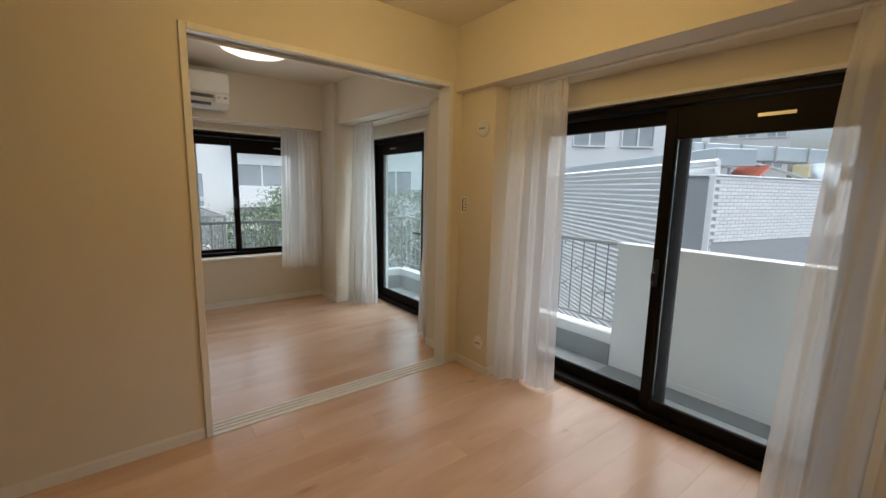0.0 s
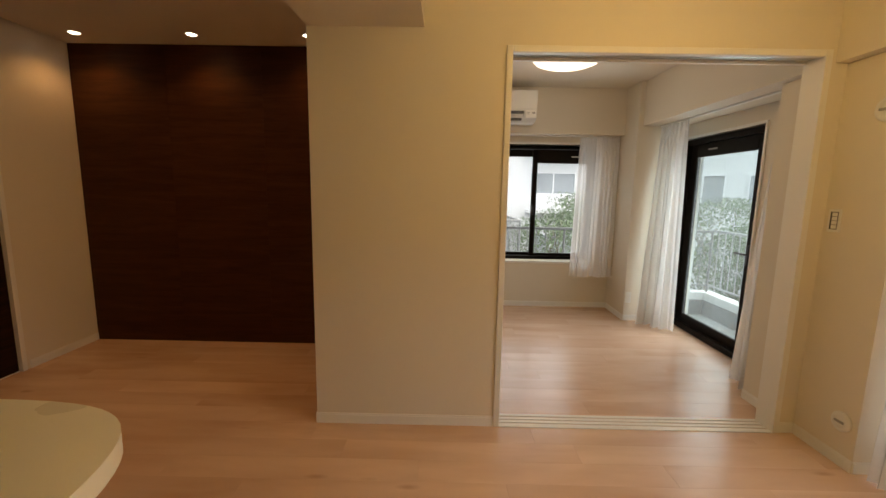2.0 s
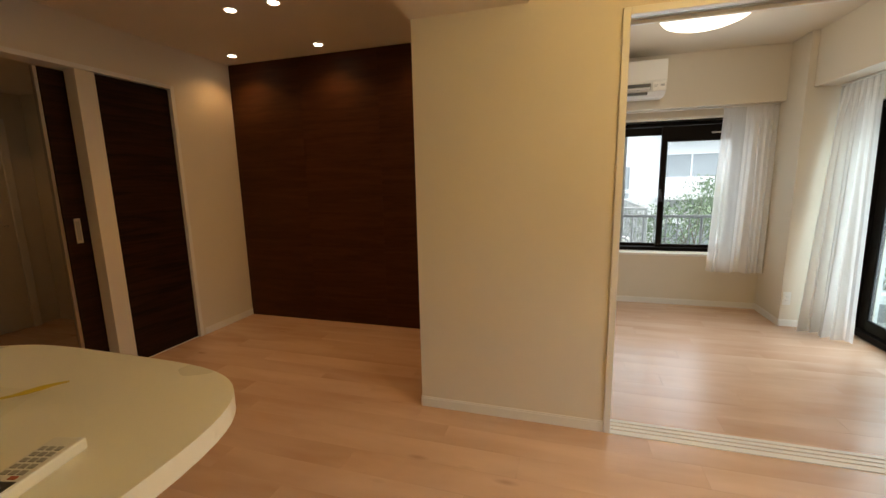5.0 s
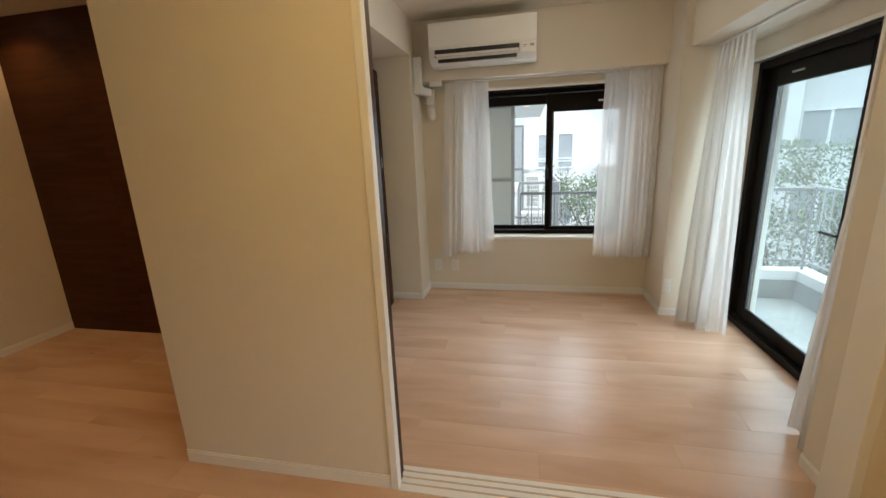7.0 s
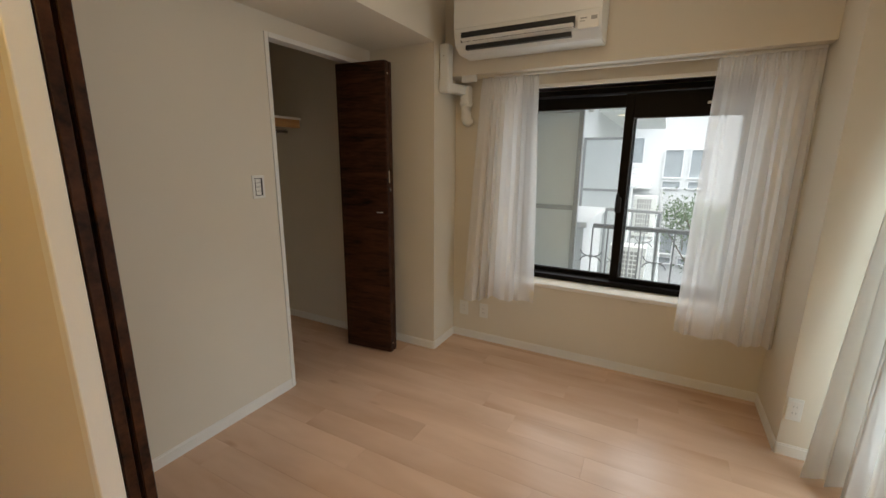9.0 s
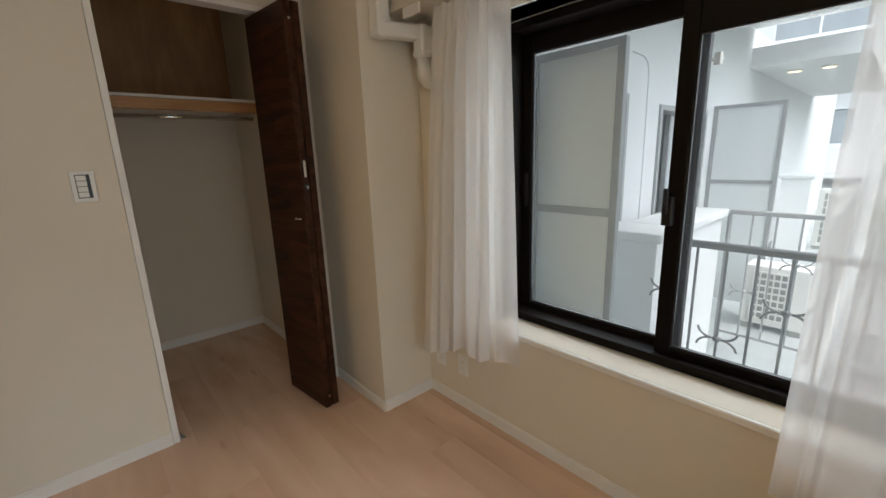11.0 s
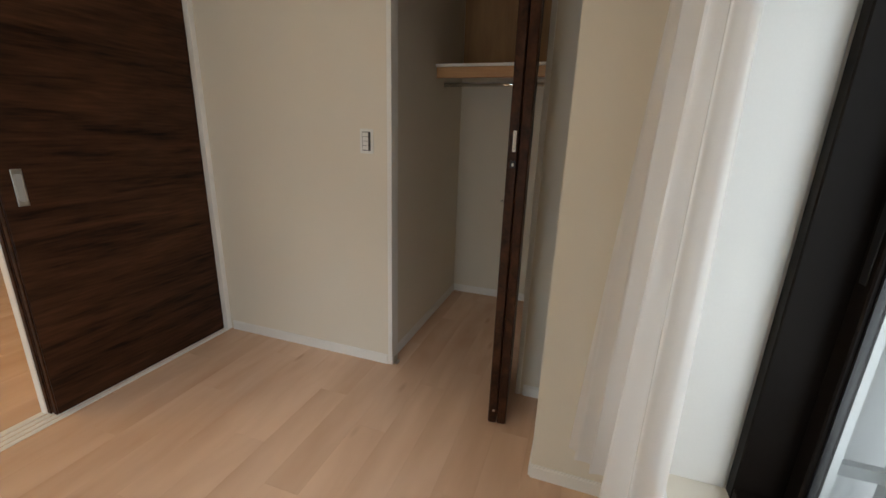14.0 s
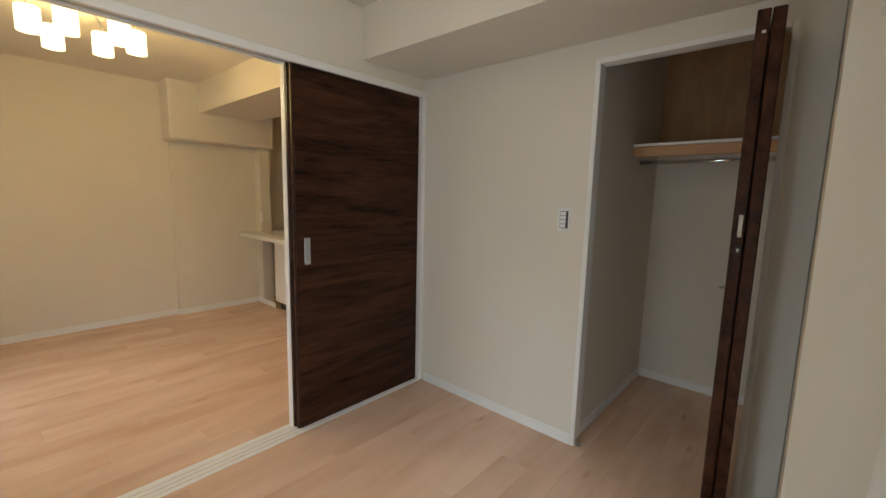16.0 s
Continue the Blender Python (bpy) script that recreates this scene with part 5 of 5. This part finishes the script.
def tile_building():
    o, b = Vector((7.73, 0.36, 0)), Vector((15.4, -1.36, 0))
    d = b - o
    ang, n = math.atan2(d.y, d.x), d.length
    t = thing("tiled_building", (7.73, 0.36, -6), "white tile-clad building with roof ducts", "building")
    bm = bmesh.new()
    box(bm, (0, 0.01, -6), (n, 0.8, 1.637))
    wall = part("wall", oriented(bm, o, ang), M_JOINT, t)
    bm = bmesh.new()
    box(bm, (-0.03, -0.02, 1.637), (n, 0.83, 1.665), 0.004)
    part("coping", oriented(bm, o, ang), M_SLAT, t)
    bm = bmesh.new()
    box(bm, (-0.035, -0.004, -6), (-0.002, 0.10, 1.636), 0.006)
    part("corner_post", oriented(bm, o, ang), M_SLAT, t)
    me = None
    m = Matrix.Translation(o) @ Matrix.Rotation(ang, 4, "Z")
    for r in range(18):
        for c in range(16):
            if me is None:
                bm = bmesh.new()
                box(bm, (0, 0, 0), (0.222, 0.0105, 0.056), 0.002)
                me = bpy.data.meshes.new("tile")
                bm.to_mesh(me)
                bm.free()
                me.materials.append(M_TILE)
            ob = new("tile", me)
            ob.parent = wall
            ob.matrix_basis = m @ Matrix.Translation((0.004 + c * 0.230 + (0.115 if r % 2 else 0), -0.0005, 1.575 - r * 0.064))
    bm = bmesh.new()
    for r in range(18):
        for c in range(16, 33):
            x = 0.004 + c * 0.230 + (0.115 if r % 2 else 0)
            z = 1.575 - r * 0.064
            q = [bm.verts.new(v) for v in ((x, 0, z), (x + 0.222, 0, z), (x + 0.222, 0, z + 0.056), (x, 0, z + 0.056), (x, 0.0105, z), (x + 0.222, 0.0105, z), (x + 0.222, 0.0105, z + 0.056), (x, 0.0105, z + 0.056))]
            for f in ((0, 1, 2, 3), (0, 4, 5, 1), (1, 5, 6, 2), (2, 6, 7, 3), (3, 7, 4, 0)):
                bm.faces.new([q[i] for i in f])
    tagged(part("far_tiles", oriented(bm, o, ang), M_TILE, wall), kind="stuff")


tile_building()
du = thing("roof_duct", (9.5, 0.2, 2.0), "large galvanised ventilation duct on the roof", "duct")
DO, DA = (9.0, 1.25, 0), math.atan2(-1.4, 3.2)
part("duct", oriented(box(bmesh.new(), (0, 0, 2.08), (5.2, 0.5, 2.37), 0.01), DO, DA), M_DUCT, du)
for k in range(6):
    x = 0.25 + 0.95 * k
    part("flange", oriented(box(bmesh.new(), (x, -0.03, 2.06), (x + 0.05, 0.53, 2.39)), DO, DA), M_GREYRAIL, du)
    part("stand", oriented(box(bmesh.new(), (x, 0.2, 1.0), (x + 0.05, 0.25, 2.08)), DO, DA), M_GREYRAIL, du)
bm = bmesh.new()
tube(bm, [(8.5 + 0.33 * k, 0.72 - 0.13 * k, 1.93 + 0.03 * math.sin(0.5 * k) - 0.005 * k * k) for k in range(10)], 0.035, 8)
part("curved_pipe", bm, M_RAIL, du, "", True)
rt = thing("roof_tiles", (9.3, 0.35, 1.0), "stack of red-brown roof tiles behind the parapet", "roof tiles")
for k in range(5):
    boxes("tile_row", M_RED, ((9.1 + 0.12 * k, 0.12, 1.66 + 0.045 * k), (9.25 + 0.12 * k, 0.62, 1.72 + 0.045 * k)), parent=rt, bevel=0.006)
boxes("support", M_GREYRAIL, ((9.1, 0.15, 1.0), (9.7, 0.6, 1.658)), parent=rt)
tk = thing("roof_tank", (11.4, -0.3, 1.0), "grey roof ventilation drum with a yellow motor", "ventilation unit")
part("drum", rod(bmesh.new(), (11.6, -0.35, 1.0), (11.6, -0.35, 2.02), 0.26, 24), M_DUCT, tk, "", True)
boxes("motor", M_MOTOR, ((11.1, -0.20, 1.72), (11.3, 0.08, 1.98)), parent=tk, bevel=0.01, label="dull yellow motor")
boxes("stand", M_GREYRAIL, ((11.17, -0.10, 1.0), (11.23, 0.0, 1.719)), parent=tk)


def far_building(o, ang, n, z0, z1, storeys, cols, label, mat, band):
    t = thing("apartment_building", o, label, "building")
    bm = bmesh.new()
    box(bm, (0, 0, z0), (n, 8, z1))
    part("wall", oriented(bm, o, ang), mat, t)
    bm = bmesh.new()
    box(bm, (-0.1, -0.15, z1), (n + 0.1, 8.1, z1 + 0.25))
    part("roof", oriented(bm, o, ang), mat, t)
    h, w = (z1 - z0) / storeys, n / cols
    for s in range(storeys):
        for c in range(cols):
            x0, x1 = c * w + w * 0.18, (c + 1) * w - w * 0.18
            a, b = z0 + s * h + h * 0.34, z0 + s * h + h * 0.80
            bm = bmesh.new()
            box(bm, (x0, -0.02, a), (x1, -0.004, b))
            win = part("window", oriented(bm, o, ang), M_WINDARK, t)
            bm = bmesh.new()
            mid = (x0 + x1) / 2
            for lo, hi in (((x0 - 0.06, a - 0.06), (x0, b + 0.06)), ((x1, a - 0.06), (x1 + 0.06, b + 0.06)), ((x0, b), (x1, b + 0.06)), ((x0, a - 0.06), (x1, a)), ((mid - 0.04, a), (mid + 0.04, b))):
                box(bm, (lo[0], -0.09, lo[1]), (hi[0], -0.021, hi[1]))
            part("frame", oriented(bm, o, ang), M_SLAT, win)
        if band:
            for k in range(5):
                z = z0 + s * h + 0.15 + k * 0.13
                bm = bmesh.new()
                box(bm, (n * 0.30, -0.6, z), (n * 0.62, -0.55, z + 0.08))
                part("balcony_slat", oriented(bm, o, ang), M_SLAT, t)
            bm = bmesh.new()
            box(bm, (n * 0.30, -0.6, z0 + s * h - 0.05), (n * 0.62, 0, z0 + s * h + 0.08))
            part("balcony_slab", oriented(bm, o, ang), mat, t)


M_FARWHITE = material("far_white_render", (0.70, 0.71, 0.70), 0.85, spread=0.05, scale=0.4, fine=10, bump=0.05)
M_FARGREY = material("far_grey_render", (0.62, 0.61, 0.58), 0.85, spread=0.06, scale=0.3, fine=10, bump=0.05)


def street_front():
    """The white block to the north: window pairs over small panes, and slatted balconies."""
    t = thing("apartment_building", (-1.0, 17.0, -6), "white apartment building with grey windows and slatted balconies", "building")
    boxes("wall", M_FARWHITE, ((-14, 17.0, -6), (10.5, 25, 8.4)), parent=t)
    boxes("roof", M_FARWHITE, ((-14.1, 16.85, 8.4), (10.6, 25.1, 8.65)), parent=t)

    def window(x0, x1, z0, z1, mullions=0):
        win = boxes("window", M_WINDARK, ((x0, 16.975, z0), (x1, 16.997, z1)), parent=t)
        bars = [((x0 - 0.04, 16.93, z0 - 0.04), (x0, 16.974, z1 + 0.04)), ((x1, 16.93, z0 - 0.04), (x1 + 0.04, 16.974, z1 + 0.04)), ((x0, 16.93, z1), (x1, 16.974, z1 + 0.04)), ((x0, 16.90, z0 - 0.05), (x1, 16.974, z0))]
        for k in range(mullions):
            x = x0 + (x1 - x0) * (k + 1) / (mullions + 1)
            bars.append(((x - 0.025, 16.94, z0), (x + 0.025, 16.974, z1)))
        boxes("frame", M_SLAT, *bars, parent=win)
    for s in range(-2, 3):
        dz = 2.85 * s
        for x in (-12.4, -8.4, -4.2, 0.95, 7.6):
            for dx in (0.0, 0.82):
                window(x + dx, x + dx + 0.56, 0.78 + dz, 1.74 + dz)
                window(x + dx, x + dx + 0.56, 0.40 + dz, 0.62 + dz)
        for x in (-10.8, -1.9, 3.5):
            window(x + 0.15, x + 2.1, 1.28 + dz, 2.18 + dz, 1)
            boxes("balcony_slab", M_FARWHITE, ((x - 0.1, 16.2, 0.38 + dz), (x + 2.5, 16.998, 0.50 + dz)), parent=t)
            for k in range(6):
                boxes("balcony_slat", M_SLAT, ((x - 0.05, 16.22, 0.53 + 0.125 * k + dz), (x + 2.45, 16.25, 0.61 + 0.125 * k + dz)), parent=t)
            for xx in (x - 0.08, x + 1.2, x + 2.44):
                boxes("balcony_post", M_SLAT, ((xx, 16.255, 0.50 + dz), (xx + 0.04, 16.295, 1.26 + dz)), parent=t)


street_front()
far_building((10.4, 17.6, 0), radians(-38), 18.0, -6.0, 8.6, 5, 7, "white apartment building with grey windows", M_FARWHITE, False)
far_building((38.0, 40.0, 0), radians(-35), 22.0, -6.0, 20.0, 10, 10, "distant grey building with a grid of windows", M_FARGREY, False)
far_building((46.0, 22.0, 0), radians(-70), 14.0, -6.0, 9.0, 5, 6, "distant grey building with a grid of windows", M_FARGREY, False)
structure(boxes("ground", M_ASPHALT, ((-400, -400, -6.3), (400, 400, -6.0))), "asphalt ground far below", "ground")


def tree(x, y, top, spread, seed, leaves=900):
    rnd = random.Random(seed)
    t = thing("tree", (x, y, -6.0), "green leafy tree below the balcony", "tree", "trees outside")
    bm = bmesh.new()
    tips = []
    base = Vector((x, y, -6.0))
    fork = Vector((x + rnd.uniform(-0.2, 0.2), y + rnd.uniform(-0.2, 0.2), top - 2.6))
    rod(bm, base, fork, 0.14, 10, 0.09)
    for k in range(9):
        a = k * math.tau / 9 + rnd.uniform(-0.3, 0.3)
        tip = fork + Vector((math.cos(a) * spread * rnd.uniform(0.5, 1), math.sin(a) * spread * rnd.uniform(0.5, 1), rnd.uniform(0.8, 2.6)))
        rod(bm, fork - Vector((0, 0, rnd.uniform(0, 0.6))), tip, 0.032, 6, 0.008)
        tips.append((fork, tip))
        for _ in range(3):
            t2 = tip + Vector((rnd.uniform(-0.5, 0.5), rnd.uniform(-0.5, 0.5), rnd.uniform(-0.2, 0.5)))
            rod(bm, fork.lerp(tip, rnd.uniform(0.5, 0.9)), t2, 0.010, 5, 0.003)
            tips.append((tip, t2))
    part("trunk", bm, M_BARK, t)
    bm = bmesh.new()
    for _ in range(leaves):
        a, b = rnd.choice(tips)
        c = a.lerp(b, rnd.uniform(0.35, 1.08)) + Vector((rnd.gauss(0, 0.24), rnd.gauss(0, 0.24), rnd.gauss(0, 0.20)))
        if c.z > top + 0.15 or c.z < top - 3.2:
            continue
        s = rnd.uniform(0.03, 0.065)
        m = Matrix.Translation(c) @ Euler((rnd.uniform(-1.2, 1.2), rnd.uniform(-1.2, 1.2), rnd.uniform(0, 6.3))).to_matrix().to_4x4()
        q = [m @ Vector(v) for v in ((-s, 0, 0), (-s * 0.2, s * 0.42, 0.01), (s, 0, -0.02), (-s * 0.2, -s * 0.42, 0.01))]
        bm.faces.new([bm.verts.new(v) for v in q])
    part("crown", bm, M_LEAF, t)


tree(3.0, 7.2, 0.55, 1.2, 1, 4500)
tree(4.9, 6.4, 0.55, 1.4, 2, 6000)
tree(4.6, 10.0, 1.2, 1.7, 3, 4500)
tree(6.6, 5.0, 0.75, 1.5, 4, 6000)
tree(7.4, 8.2, 1.1, 1.8, 5, 6000)
tree(2.4, 11.5, 0.6, 1.6, 6, 4500)

# ---- floor planks ----
PW, PL = 0.1535, 1.21
rnd = random.Random(8)
plank_mesh = {}


def plank(x0, x1, y0):
    key = round(x1 - x0, 2)
    if key not in plank_mesh:
        bm = bmesh.new()
        box(bm, (-key / 2 + 0.0001, -PW / 2 + 0.0001, -0.0122), (key / 2 - 0.0001, PW / 2 - 0.0001, 0.0), 0.0004)
        me = bpy.data.meshes.new("plank")
        bm.to_mesh(me)
        bm.free()
        me.materials.append(M_PLANK)
        plank_mesh[key] = me
    ob = new("plank", plank_mesh[key])
    ob.parent = bpy.data.objects["floor"]
    ob.matrix_basis = Matrix.Translation(((x0 + x1) / 2, y0 + PW / 2, 0))


row = 0
y = 1.374 - PW * 28
while y < 2.49:
    west = -3.42 if y < 1.15 else -2.24
    offs = (0.0, 0.40, 0.81, 0.20, 0.61, 1.01)[row % 6]
    x = west - offs
    while x < 2.08:
        a, b = max(x, west), min(x + PL, 2.08)
        if b - a > 0.05:
            plank(a, b, y)
        x += PL
    if -0.95 < y < 0.6:
        plank(-5.2, -4.46, y)
        plank(-4.46, -3.42, y)
    y += PW
    row += 1
